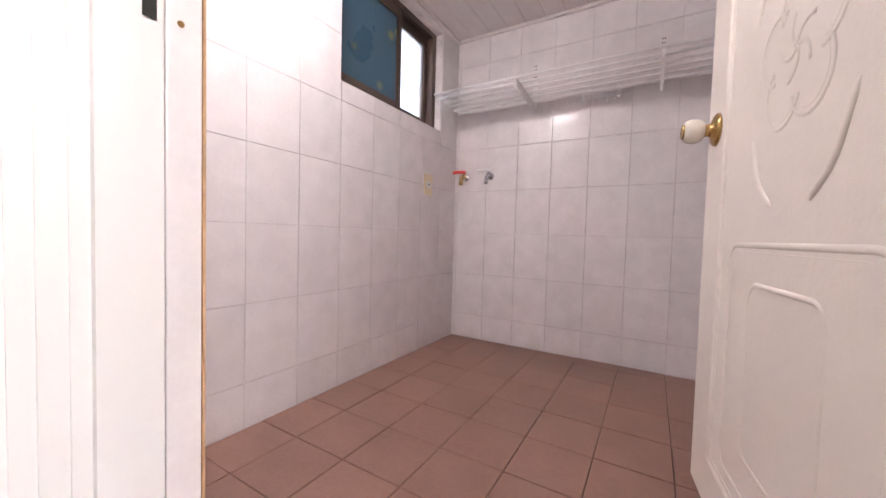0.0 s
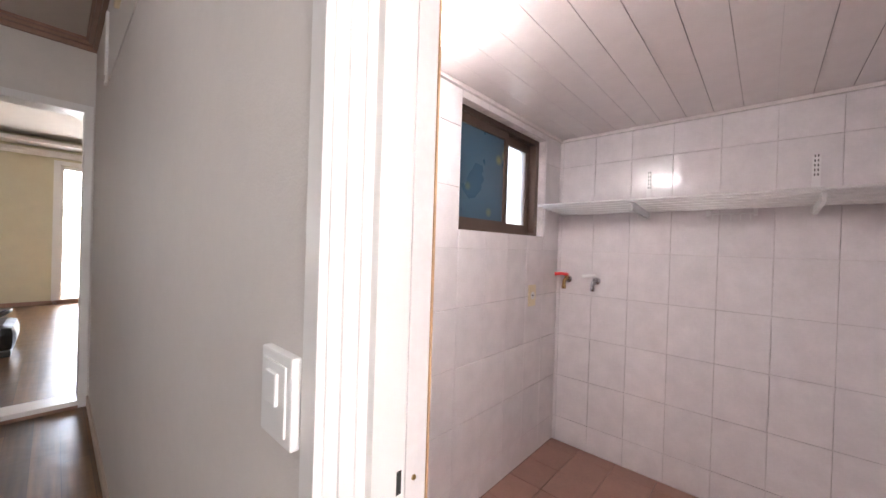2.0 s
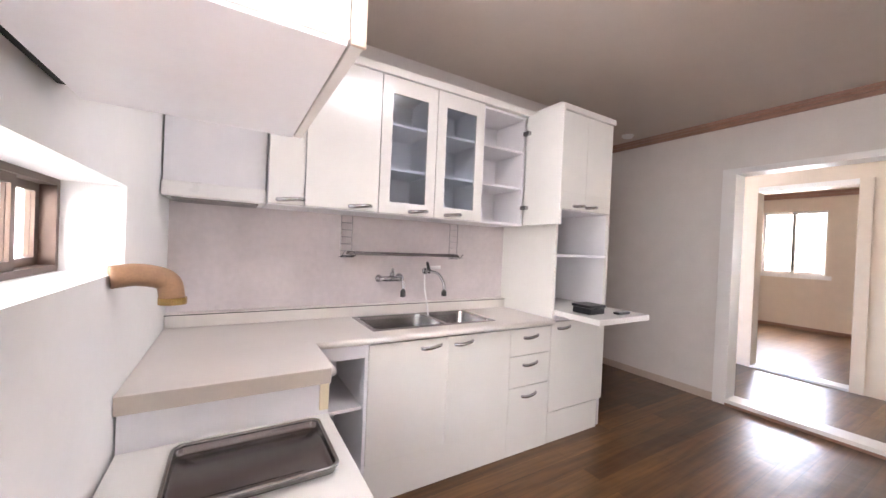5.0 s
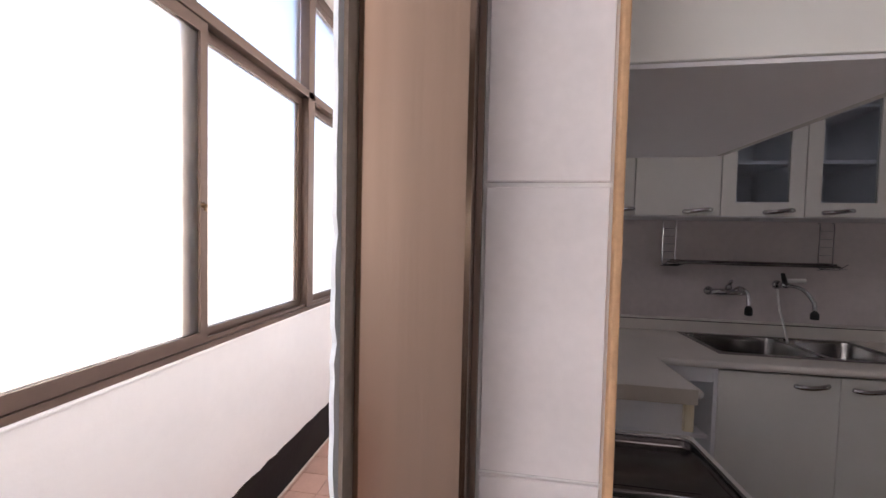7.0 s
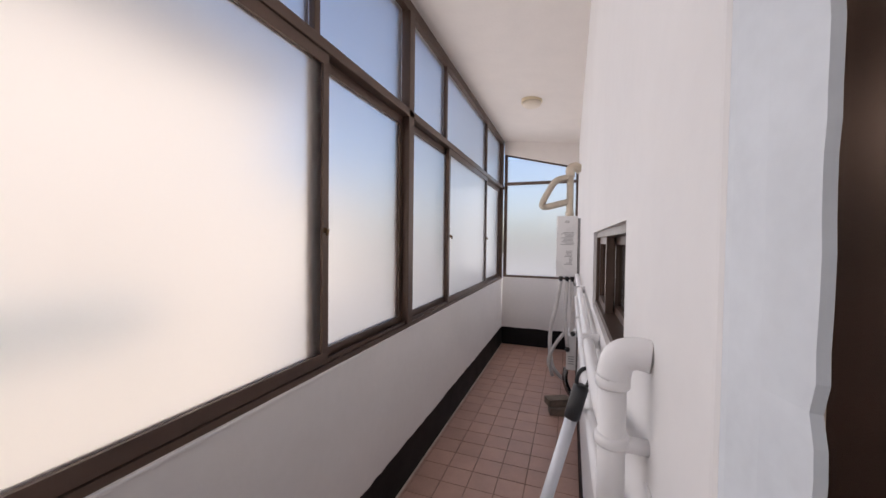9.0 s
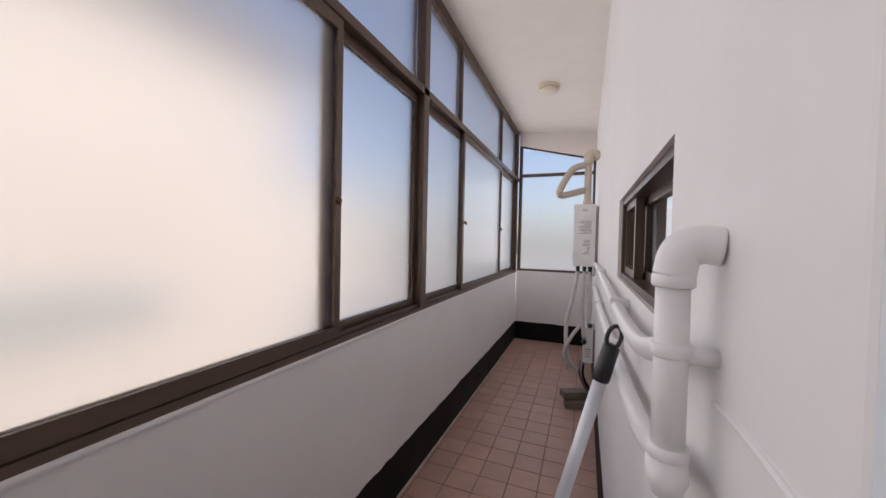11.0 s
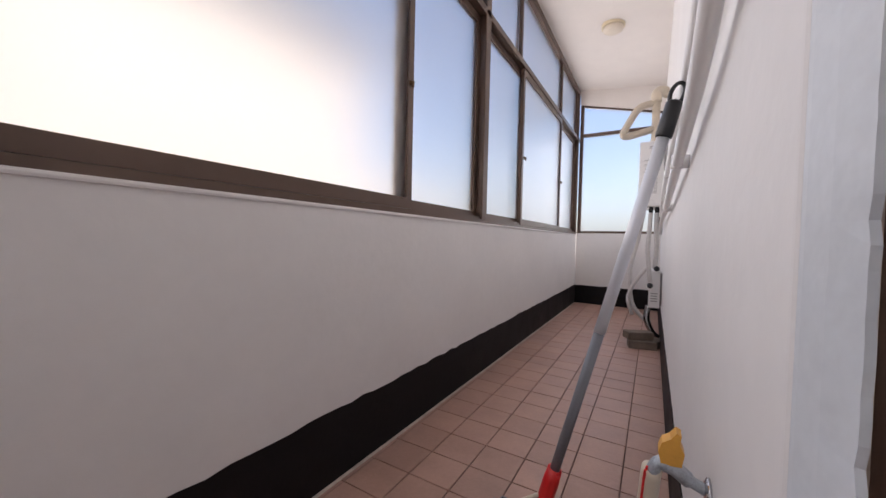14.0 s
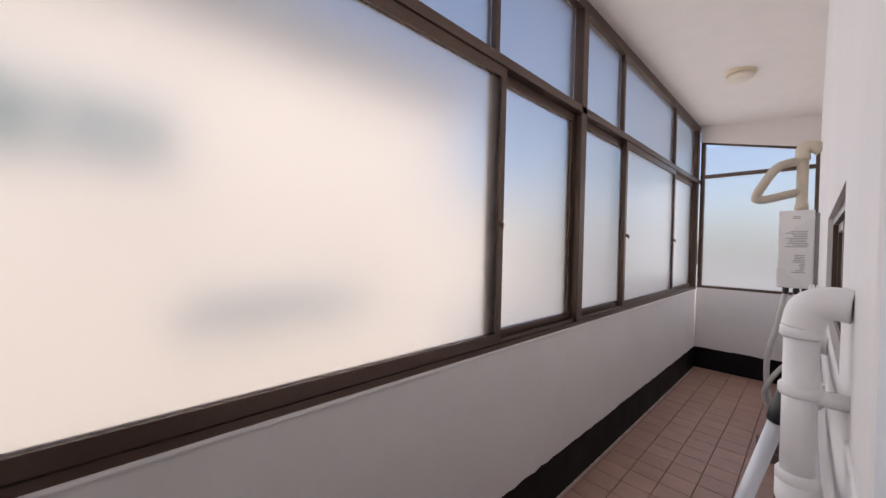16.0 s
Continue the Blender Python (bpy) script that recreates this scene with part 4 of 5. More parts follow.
door_front(tall, TX0, TX1, FY0, KB + 0.02, 0.855, -1.93, 0.815)
part("tray", box(TX0 + 0.03, TX1 - 0.02, -2.62, -1.79, 0.905, 0.942, 0.003), LAMINATE, tall, "white pull-out tray")
part("edge_strip", box(TX0, TX0 + 0.018, FY0 - 0.0185, FY0, 0.862, 1.658), LAMINATE, tall)
part("edge_strip", box(TX1 - 0.018, TX1 - 0.0015, FY0 - 0.0185, FY0, 0.862, 1.658), LAMINATE, tall)
part("plinth", box(TX0 + 0.05, TX1, FY0 - 0.014, FY0 - 0.004, 0.0, KB + 0.012), LAMINATE, tall)

box1 = thing("tool_case", "small black plastic case on the tray", "case")
part("body", box(-2.06, -1.90, -2.06, -1.92, 0.9425, 0.985, 0.01), BLACK_PLASTIC, box1)
part("lid", box(-2.065, -1.895, -2.065, -1.915, 0.986, 1.005, 0.006), BLACK_PLASTIC, box1)
part("handle", tube(bend([(-2.02, -1.914, 0.985), (-2.01, -1.895, 0.988), (-1.95, -1.895, 0.988), (-1.94, -1.914, 0.985)], 4), 0.005, 8), BLACK_PLASTIC, box1)
rem = thing("remote_control", "flat black remote control on the tray", "remote control")
part("body", box(-2.25, -2.12, -1.90, -1.855, 0.9425, 0.960, 0.006), BLACK_PLASTIC, rem)
part("buttons", box(-2.23, -2.14, -1.89, -1.865, 0.9601, 0.9625), INK, rem)

# open corner unit and the worktop
corner = thing("open_shelf_unit", "open white shelf unit in the corner of the counter", "kitchen cabinet")
part("side", box(-0.478, -0.462, YB, FY0, 0.0, H_BASE), CARCASS, corner)
part("side", box(-0.20, -0.184, -2.70, -1.80, 0.0, H_BASE), CARCASS, corner)
part("back", box(-0.462, -0.20, YB, YB + 0.005, 0.1, H_BASE), CARCASS, corner)
for z in (0.10, 0.50):
    part("shelf", box(-0.462, -0.20, YB + 0.005, FY0 - 0.03, z, z + 0.016), CARCASS, corner)
part("rail", box(-0.462, -0.20, FY0 - 0.018, FY0 - 0.002, 0.775, H_BASE), CARCASS, corner)
part("end_panel", box(-0.183, 0.415, -1.815, -1.80, 0.0, H_BASE), CARCASS, corner)
part("bracket", box(-0.198, -0.165, -1.7995, -1.785, 0.72, 0.82, 0.002), IVORY_PLASTIC, corner)

SX0, SX1, SY0, SY1 = -1.37, -0.53, -2.63, -2.24
bm = bmesh.new()
for a0, a1, b0, b1 in cut((-1.803, 0.418, YB, FY0 + 0.02), [(SX0 + 0.02, SX1 - 0.02, SY0 + 0.02, SY1 - 0.02)]) + [(-0.205, 0.418, FY0 + 0.02, -1.775)]:
    box(a0, a1, b0, b1, H_BASE + 0.002, 0.8804, bm=bm)
bmesh.ops.remove_doubles(bm, verts=bm.verts[:], dist=0.0005)
top = thing("worktop", "cream laminate worktop turning the corner, with a raised back ledge", "worktop")
part("slab", bm, COUNTER, top)
bm = tube([(-1.803, FY0 + 0.02, 0.8635), (-0.205, FY0 + 0.02, 0.8635)], 0.0165, 12)
tube([(-0.205, FY0 + 0.02, 0.8635), (-0.205, -1.775, 0.8635)], 0.0165, 12, bm=bm)
part("rounded_edge", bm, COUNTER, top, smooth=True)
part("front_edge", box(-0.20, 0.417, -1.775, -1.768, H_BASE - 0.02, 0.8795, 0.002), mat("beige edge strip", (0.50, 0.44, 0.38), 0.4, vary=0.06), top)
part("back_ledge", box(-1.80, 0.418, YB, YB + 0.055, 0.881, 0.955, 0.005), COUNTER, top)
part("seam", box(-1.80, 0.418, YB + 0.0551, YB + 0.057, 0.945, 0.949), DARK_GAP, top)

sink = thing("kitchen_sink", "stainless steel sink with one long and one small bowl", "sink")
bm = bmesh.new()
for a0, a1, b0, b1 in cut((SX0, SX1, SY0, SY1), [(-1.345, -1.02, SY0 + 0.03, SY1 - 0.025), (-0.99, -0.555, SY0 + 0.03, SY1 - 0.025)]):
    box(a0, a1, b0, b1, 0.881, 0.885, bm=bm)
part("rim", bm, STEEL, sink)


def bowl(x0, x1, y0, y1, z0, depth, material, parent, name, r=0.06):
    """A bowl with rounded corners that narrows to its floor."""
    bm = bmesh.new()
    rings = []
    for inset, d in ((0, 0), (0.004, 0.02), (0.012, depth * 0.8), (0.03, depth * 0.97), (0.07, depth)):
        ring = []
        for cx, cy, a0 in ((x1 - r, y1 - r, 0), (x0 + r, y1 - r, 90), (x0 + r, y0 + r, 180), (x1 - r, y0 + r, 270)):
            for k in range(6):
                a = radians(a0 + 18 * k)
                rad = max(r - inset, 0.004)
                ring.append(bm.verts.new((cx + rad * math.cos(a) - math.copysign(max(inset - r + 0.004, 0), math.cos(radians(a0 + 45))), cy + rad * math.sin(a) - math.copysign(max(inset - r + 0.004, 0), math.sin(radians(a0 + 45))), z0 - d)))
        rings.append(ring)
    for a, b in zip(rings, rings[1:]):
        for k in range(len(a)):
            bm.faces.new((a[k], a[(k + 1) % len(a)], b[(k + 1) % len(b)], b[k]))
    bm.faces.new(rings[-1])
    return part(name, bm, material, parent, smooth=True)


bowl(-1.345, -1.02, SY0 + 0.03, SY1 - 0.025, 0.883, 0.16, STEEL, sink, "small_bowl")
bowl(-0.99, -0.555, SY0 + 0.03, SY1 - 0.025, 0.883, 0.19, STEEL, sink, "large_bowl")
part("wire_basket", tube([(-0.96, -2.45, 0.84), (-0.9, -2.40, 0.842), (-0.65, -2.38, 0.842), (-0.58, -2.44, 0.84)], 0.003, 8), CHROME, sink)


def mixer(name, label, x, z, hang, hose):
    t = thing(name, label, "tap")
    y = YB
    for dx in (-0.075, 0.075):
        part("flange", lathe([(0.026, 0), (0.024, 0.006), (0.014, 0.012), (0.012, 0.03)], (x + dx, y, z), (0, -1, 0) if False else (0, 1, 0)), CHROME, t, smooth=True)
    part("body", tube([(x - 0.085, y + 0.042, z), (x - 0.04, y + 0.045, z), (x + 0.04, y + 0.045, z), (x + 0.085, y + 0.042, z)], [0.016, 0.02, 0.02, 0.016], 14), CHROME, t, smooth=True)
    part("lever", tube(bend([(x, y + 0.05, z + 0.02), (x, y + 0.06, z + 0.05), (x + 0.02, y + 0.11, z + 0.07)], 5), [0.016] * 4 + [0.009] * 7, 10), CHROME, t, smooth=True)
    sp = part("spout", tube(bend([(x + hang, y + 0.05, z + 0.01), (x + hang, y + 0.10, z + 0.035), (x + hang, y + 0.16, z + 0.01), (x + hang, y + 0.175, z - 0.06)], 6), 0.010, 12), CHROME, t, smooth=True)
    part("nozzle", lathe([(0.010, 0), (0.017, -0.012), (0.018, -0.045), (0.014, -0.05)], (x + hang, y + 0.175, z - 0.055)), BLACK_PLASTIC if not hose else CHROME, sp, "dark nozzle", smooth=True)
    return t


mixer("kitchen_tap", "chrome wall mixer tap over the sink", -0.80, 1.12, -0.03, False)
tap2 = thing("water_purifier_tap", "chrome lever tap with a white outlet and thin hose", "tap")
part("flange", lathe([(0.026, 0), (0.022, 0.008), (0.013, 0.014)], (-1.08, YB, 1.17), (0, 1, 0)), CHROME, tap2, smooth=True)
part("body", tube([(-1.08, YB + 0.01, 1.17), (-1.08, YB + 0.07, 1.175)], 0.017, 12), CHROME, tap2, smooth=True)
part("lever", tube([(-1.08, YB + 0.06, 1.18), (-1.05, YB + 0.08, 1.24)], [0.014, 0.009], 10), BLACK_PLASTIC, tap2, smooth=True)
part("outlet", tube([(-1.08, YB + 0.06, 1.20), (-1.15, YB + 0.10, 1.205)], [0.011, 0.013], 10), WHITE_PLASTIC, tap2, "white plastic outlet", smooth=True)
part("spout", tube(bend([(-1.08, YB + 0.06, 1.175), (-1.12, YB + 0.12, 1.16), (-1.14, YB + 0.165, 1.10), (-1.145, YB + 0.17, 1.05)], 6), 0.010, 12), CHROME, tap2, smooth=True)
part("nozzle", lathe([(0.011, 0), (0.018, -0.01), (0.018, -0.04)], (-1.145, YB + 0.17, 1.05)), BLACK_PLASTIC, tap2)
part("hose", tube(bend([(-1.05, YB + 0.05, 1.15), (-1.035, YB + 0.09, 1.05), (-1.03, YB + 0.14, 0.95), (-1.02, YB + 0.19, 0.85)], 8), 0.0055, 8), WHITE_PLASTIC, tap2, "thin white hose", smooth=True)

drack = thing("dish_rack", "chrome wire dish rack hanging on the splash panel", "dish rack")
for x in (-0.49, -1.30):
    bm = bmesh.new()
    for dx in (-0.035, 0.035):
        tube(bend([(x + dx, YB + 0.006, 1.525), (x + dx, YB + 0.02, 1.50), (x + dx, YB + 0.02, 1.30), (x + dx, YB + 0.05, 1.27), (x + dx, YB + 0.11, 1.30)], 5), 0.003, 8, bm=bm)
    for k in range(5):
        tube([(x - 0.037, YB + 0.02, 1.30 + 0.045 * k), (x + 0.035, YB + 0.02, 1.30 + 0.045 * k)], 0.002, 6, bm=bm)
    for k in range(4):
        tube([(x - 0.045, YB + 0.03 + 0.02 * k, 1.262 + 0.004 * k), (x + 0.045, YB + 0.03 + 0.02 * k, 1.262 + 0.004 * k)], 0.0025, 6, bm=bm)
    part("wire_end", bm, CHROME, drack)
for k in range(5):
    part("rail", tube([(-0.49, YB + 0.025 + 0.02 * k, 1.285 + 0.009 * (k % 2)), (-1.30, YB + 0.025 + 0.02 * k, 1.285 + 0.009 * (k % 2))], 0.006, 8), DARK_STEEL, drack, smooth=True)

# wall cabinets over the sink
UFY, UZ0, UZ1 = -2.363, 1.53, 2.33


def wall_cabinet(x0, x1, label, door, hx=None):
    c = thing("wall_cabinet", label, "kitchen cabinet", "wall cabinets over the sink")
    carcass(c, x0 + 0.001, x1 - 0.001, YB, UFY - 0.02, UZ0, UZ1)
    if door == "plain":
        door_front(c, x0, x1, UFY, UZ0 + 0.005, UZ1, hx, UZ0 + 0.03)
    else:
        for z in (1.795, 2.06):
            part("shelf", box(x0 + 0.017, x1 - 0.017, YB + 0.005, UFY - 0.03, z, z + 0.015), CARCASS, c)
    if door == "glass":
        g = 0.066
        bm = bmesh.new()
        for a in cut((x0 + 0.0015, x1 - 0.0015, UZ0 + 0.005, UZ1), [(x0 + g, x1 - g, 1.604, 2.235)]):
            box(a[0], a[1], UFY - 0.018, UFY, a[2], a[3], bm=bm)
        d = part("door", bm, LAMINATE, c)
        part("pane", box(x0 + g, x1 - g, UFY - 0.011, UFY - 0.007, 1.604, 2.235), CAB_GLASS, d, "bluish translucent glass").visible_shadow = False
        bow_handle(hx, UFY, UZ0 + 0.03, d)
    if door == "open":
        d = part("door", box(x0 - 0.012, x0 + 0.006, UFY - 0.0, UFY + 0.335, UZ0 + 0.005, UZ1, 0.0025), LAMINATE, c, "door swung fully open")
        for z in (1.66, 2.20):
            part("hinge", box(x0 + 0.0065, x0 + 0.035, UFY - 0.012, UFY + 0.045, z - 0.014, z + 0.014, 0.004), STEEL, d)
    return c


wall_cabinet(-0.175, -0.005, "narrow cream wall cabinet beside the hood", "plain", -0.11)
wall_cabinet(-0.574, -0.177, "cream wall cabinet with a plain glossy door", "plain", -0.47)
wall_cabinet(-0.940, -0.576, "cream wall cabinet with a bluish glass door", "glass", -0.83)
wall_cabinet(-1.305, -0.942, "cream wall cabinet with a bluish glass door", "glass", -1.08)
wall_cabinet(-1.700, -1.307, "white wall cabinet standing open with bare shelves", "open")
cor = thing("cornice_board", "glossy cream cornice along the wall cabinets", "cornice")
part("board", box(-1.788, 0.415, YB, UFY + 0.014, UZ1 + 0.002, UZ1 + 0.05, 0.006), LAMINATE, cor)
hood = thing("range_hood", "grey and white range hood in the corner", "range hood")
part("body", box(0.0, 0.412, YB, -2.42, 1.60, 2.32, 0.004), CARCASS, hood)
part("skirt", box(-0.003, 0.412, YB, -2.38, 1.53, 1.598, 0.01), WHITE_PLASTIC, hood)
part("filter", box(0.03, 0.38, YB + 0.03, -2.43, 1.524, 1.5305), STEEL, hood)

# cabinet over the cooker, cooker unit and tray
over = thing("cooker_cupboard", "white wall cabinet hanging over the cooker", "kitchen cabinet")
part("body", box(0.022, 0.385, -1.335, -0.862, 1.606, 2.33, 0.002), LAMINATE, over)
part("door", box(0.003, 0.020, -1.335, -0.864, 1.602, 2.33, 0.002), LAMINATE, over)
part("bottom", box(0.024, 0.384, -1.333, -0.866, 1.600, 1.6055), CARCASS, over)
# no real part: dark sheet that paints the shade between cupboard and wall
part("gap_shade", box(0.3855, 0.416, -1.33, -0.89, 1.62, 2.32), DARK_GAP, over, "near-black sheet for the shade in the gap beside the wall")
part("edge", box(0.002, 0.021, -0.8635, -0.858, 1.60, 2.33, 0.001), mat("beige door edge", (0.62, 0.51, 0.42), 0.4, vary=0.05), over)
stove = thing("cooker_cabinet", "low white cooker cabinet between the worktops", "kitchen cabinet")
part("body", box(-0.185, 0.41, -1.798, -1.22, 0.05, 0.69, 0.003), CARCASS, stove)
part("top", box(-0.20, 0.414, -1.799, -1.22, 0.692, 0.70, 0.002), LAMINATE, stove)
door_front(stove, -0.18, 0.40, -1.203, 0.06, 0.685)
pan = thing("roasting_tray", "shallow dark steel tray with rolled rim", "tray")
bowl(-0.14, 0.265, -1.70, -1.40, 0.735, 0.030, DARK_STEEL, pan, "dish", 0.03)
rim_pts = []
for cx, cy, a0 in ((0.265 - 0.03, -1.43, 0), (-0.11, -1.43, 90), (-0.11, -1.67, 180), (0.235, -1.67, 270)):
    rim_pts += [(cx + 0.03 * math.cos(radians(a0 + 18 * k)), cy + 0.03 * math.sin(radians(a0 + 18 * k)), 0.735) for k in range(6)]
part("rim", tube(rim_pts + [rim_pts[0]], 0.006, 8, caps=False), STEEL, pan, smooth=True)
part("foot", box(-0.06, 0.19, -1.63, -1.47, 0.7005, 0.706), DARK_STEEL, pan)
gas = thing("vent_elbow", "brown rusty gas pipe elbow on the wall", "pipe")
part("elbow", tube(bend([(0.418, -1.70, 1.235), (0.36, -1.72, 1.24), (0.30, -1.74, 1.22), (0.285, -1.745, 1.165)], 6), 0.032, 14), mat("rusty brown pipe", (0.27, 0.15, 0.08), 0.5, vary=0.25, scale=18), gas, smooth=True)
part("collar", lathe([(0.036, 0), (0.036, 0.02)], (0.285, -1.745, 1.15), (0, 0, 1), 16), BRASS, gas)

det = thing("smoke_detector", "small white round fitting on the kitchen ceiling", "detector")
part("body", lathe([(0.06, 0), (0.06, -0.012), (0.045, -0.03), (0.02, -0.034)], (-3.556, -2.764, KH)), WHITE_PLASTIC, det, smooth=True)

# ---- hall and far rooms ----
bag = thing("tool_bag", "black fabric tool bag on the hall floor", "bag")
part("body", box(-6.45, -5.75, -1.02, -0.52, 0.055, 0.32, 0.09), BLACK_PLASTIC, bag)
part("base", box(-6.42, -5.78, -0.99, -0.55, 0.0, 0.07, 0.015), BLACK_PLASTIC, bag)
part("strap", tube(bend([(-6.3, -0.77, 0.31), (-6.2, -0.6, 0.42), (-6.0, -0.6, 0.42), (-5.9, -0.77, 0.31)], 6), 0.018, 8), BLACK_PLASTIC, bag)
caddy = thing("tool_box", "blue plastic box with a yellow label on the black bag", "box")
part("body", box(-6.22, -6.0, -0.97, -0.68, 0.33, 0.60, 0.03), BLUE_PLASTIC, caddy)
part("handle", tube(bend([(-6.11, -0.95, 0.59), (-6.11, -0.9, 0.66), (-6.11, -0.76, 0.66), (-6.11, -0.70, 0.59)], 5), 0.016, 8), BLUE_PLASTIC, caddy)
part("label_plate", box(-5.9995, -5.996, -0.90, -0.76, 0.40, 0.50), YELLOW_PLASTIC, caddy)

win_f = tagged(new("window_5"), "white framed bedroom window, bright with daylight", "window", kind="structure")
for a0, a1 in ((-3.45, -2.96), (-2.98, -2.48)):
    sash(win_f, -9.70, -9.66, a0, a1, 1.10, 2.36, WHITE_PAINT, 0.04, 0.05, FROSTED)
part("window_frame", box(-9.62, -9.585, -3.53, -2.40, 1.02, 1.10, 0.004), WHITE_PAINT, win_f)
win_l = tagged(new("window_6"), "tall white framed balcony door of the living room", "window", kind="structure")
for a0, a1 in ((-0.22, 0.86), (0.84, 1.9)):
    sash(win_l, -9.70, -9.66, a0, a1, 0.03, 2.50, WHITE_PAINT, 0.05, 0.06, FROSTED)
part("window_frame", box(-9.62, -9.585, -0.30, -0.22, 0.0, 2.58, 0.004), WHITE_PAINT, win_l)
part("window_head", box(-9.62, -9.585, -0.22, 1.98, 2.50, 2.58, 0.004), WHITE_PAINT, win_l)

# ---- balcony things ----
lamp_b = thing("balcony_light", "small round white ceiling lamp, unlit", "ceiling lamp")
zc = 2.78 + 0.12 * (1.10 - BX0) / 1.14
part("base", lathe([(0.10, 0.01), (0.10, -0.022)], (1.10, -4.0, zc)), IVORY_PLASTIC, lamp_b, smooth=False)
part("diffuser", lathe([(0.088, -0.022), (0.085, -0.05), (0.06, -0.065), (0, -0.068)], (1.10, -4.0, zc)), mat("yellowed diffuser", (0.74, 0.66, 0.55), 0.35), lamp_b, smooth=True)

boiler = thing("gas_boiler", "white wall-hung gas boiler with printed panel", "boiler")
part("casing", box(0.662, 0.845, -4.30, -3.87, 1.15, 1.70, 0.008), BOILER, boiler)
part("wall_plate", box(BX0, 0.6615, -4.27, -3.90, 1.18, 1.68), STEEL, boiler)
rng = random.Random(3)
for z0, z1, x0, x1 in ((1.64, 1.665, 0.73, 0.80), (1.44, 1.57, 0.69, 0.81), (1.26, 1.40, 0.70, 0.775)):
    bm = bmesh.new()
    for k in range(int((z1 - z0) / 0.012)):
        box(x0 + rng.uniform(0, 0.01), x1 - rng.uniform(0, 0.05), -3.8695, -3.8685, z0 + 0.012 * k, z0 + 0.012 * k + 0.005, bm=bm)
    part("printed_block", bm, INK, boiler, "grey printed instructions")["kind"] = "stuff"
part("control_strip", box(0.8452, 0.848, -4.25, -3.92, 1.20, 1.28), BLACK_PLASTIC, boiler)
part("flue_collar", lathe([(0.038, 0), (0.038, 0.05), (0.032, 0.06), (0.032, 0.40)], (0.735, -4.05, 1.70)), DUCT, boiler, smooth=True)
for dx in (0.70, 0.745, 0.80):
    part("fitting", lathe([(0.014, 0), (0.018, -0.01), (0.018, -0.03), (0.012, -0.055)], (dx, -3.95, 1.15)), BLACK_PLASTIC, boiler)


def ribbed(points, r, n=3):
    p = bend(points, 30)
    return tube(p, [r * (1.0 if k % 2 else 0.88) for k in range(len(p))], 14)


duct = thing("flue_duct", "cream ribbed flexible flue looping above the boiler", "duct")
part("hose", ribbed([(0.735, -4.05, 1.85), (0.82, -4.04, 1.83), (0.95, -4.02, 1.80), (0.985, -4.02, 1.83), (0.93, -4.03, 1.95), (0.86, -4.04, 2.05), (0.74, -4.05, 2.08)], 0.033), DUCT, duct, smooth=True)
part("outer_elbow", tube(bend([(0.735, -4.05, 2.08), (0.735, -4.06, 2.16), (0.69, -4.07, 2.18), (BX0, -4.08, 2.14)], 6), 0.042, 14), DUCT, duct, smooth=True)
manifold = thing("heating_manifold", "white heating manifold box with louvres and valves", "manifold")
part("cover", box(0.655, 0.74, -4.25, -3.93, 0.28, 0.60, 0.006), BOILER, manifold)
part("back_plate", box(BX0, 0.6545, -4.22, -3.96, 0.30, 0.58), STEEL, manifold)
for k in range(4):
    part("louvre", box(0.672, 0.722, -3.9295, -3.927, 0.335 + 0.022 * k, 0.343 + 0.022 * k), INK, manifold)
for x, z in ((0.685, 0.62), (0.73, 0.47)):
    part("valve", lathe([(0.02, -0.02), (0.024, 0), (0.02, 0.02), (0.01, 0.03)], (x, -3.925, z), (0, 1, 0), 14), BLACK_PLASTIC, manifold)
for name, pts, r, m_ in (
        ("heating_pipe", [(0.70, -3.95, 1.10), (0.70, -3.94, 0.95), (0.69, -3.94, 0.80), (0.70, -3.94, 0.62)], 0.018, INSUL),
        ("heating_pipe", [(0.745, -3.95, 1.10), (0.75, -3.93, 0.95), (0.755, -3.93, 0.75), (0.73, -3.93, 0.50)], 0.018, INSUL),
        ("heating_pipe", [(0.80, -3.95, 1.10), (0.84, -3.94, 0.85), (0.885, -3.94, 0.60), (0.87, -3.95, 0.33), (0.80, -3.98, 0.20), (0.72, -4.0, 0.14)], 0.018, INSUL),
        ("heating_pipe", [(0.76, -3.94, 0.62), (0.84, -3.93, 0.50), (0.895, -3.93, 0.35), (0.86, -3.95, 0.20)], 0.016, INSUL),
        ("drain_hose", [(0.74, -3.97, 0.29), (0.745, -3.94, 0.17), (0.70, -3.92, 0.07), (0.655, -3.92, 0.03)], 0.026, STEEL)):
    h = thing(name, "pale taped heating pipe below the boiler" if m_ is INSUL else "silver corrugated drain hose by the wall", "pipe")
    part("hose", ribbed(pts, r) if m_ is STEEL else tube(bend(pts, 8), r, 12), m_, h, smooth=True)

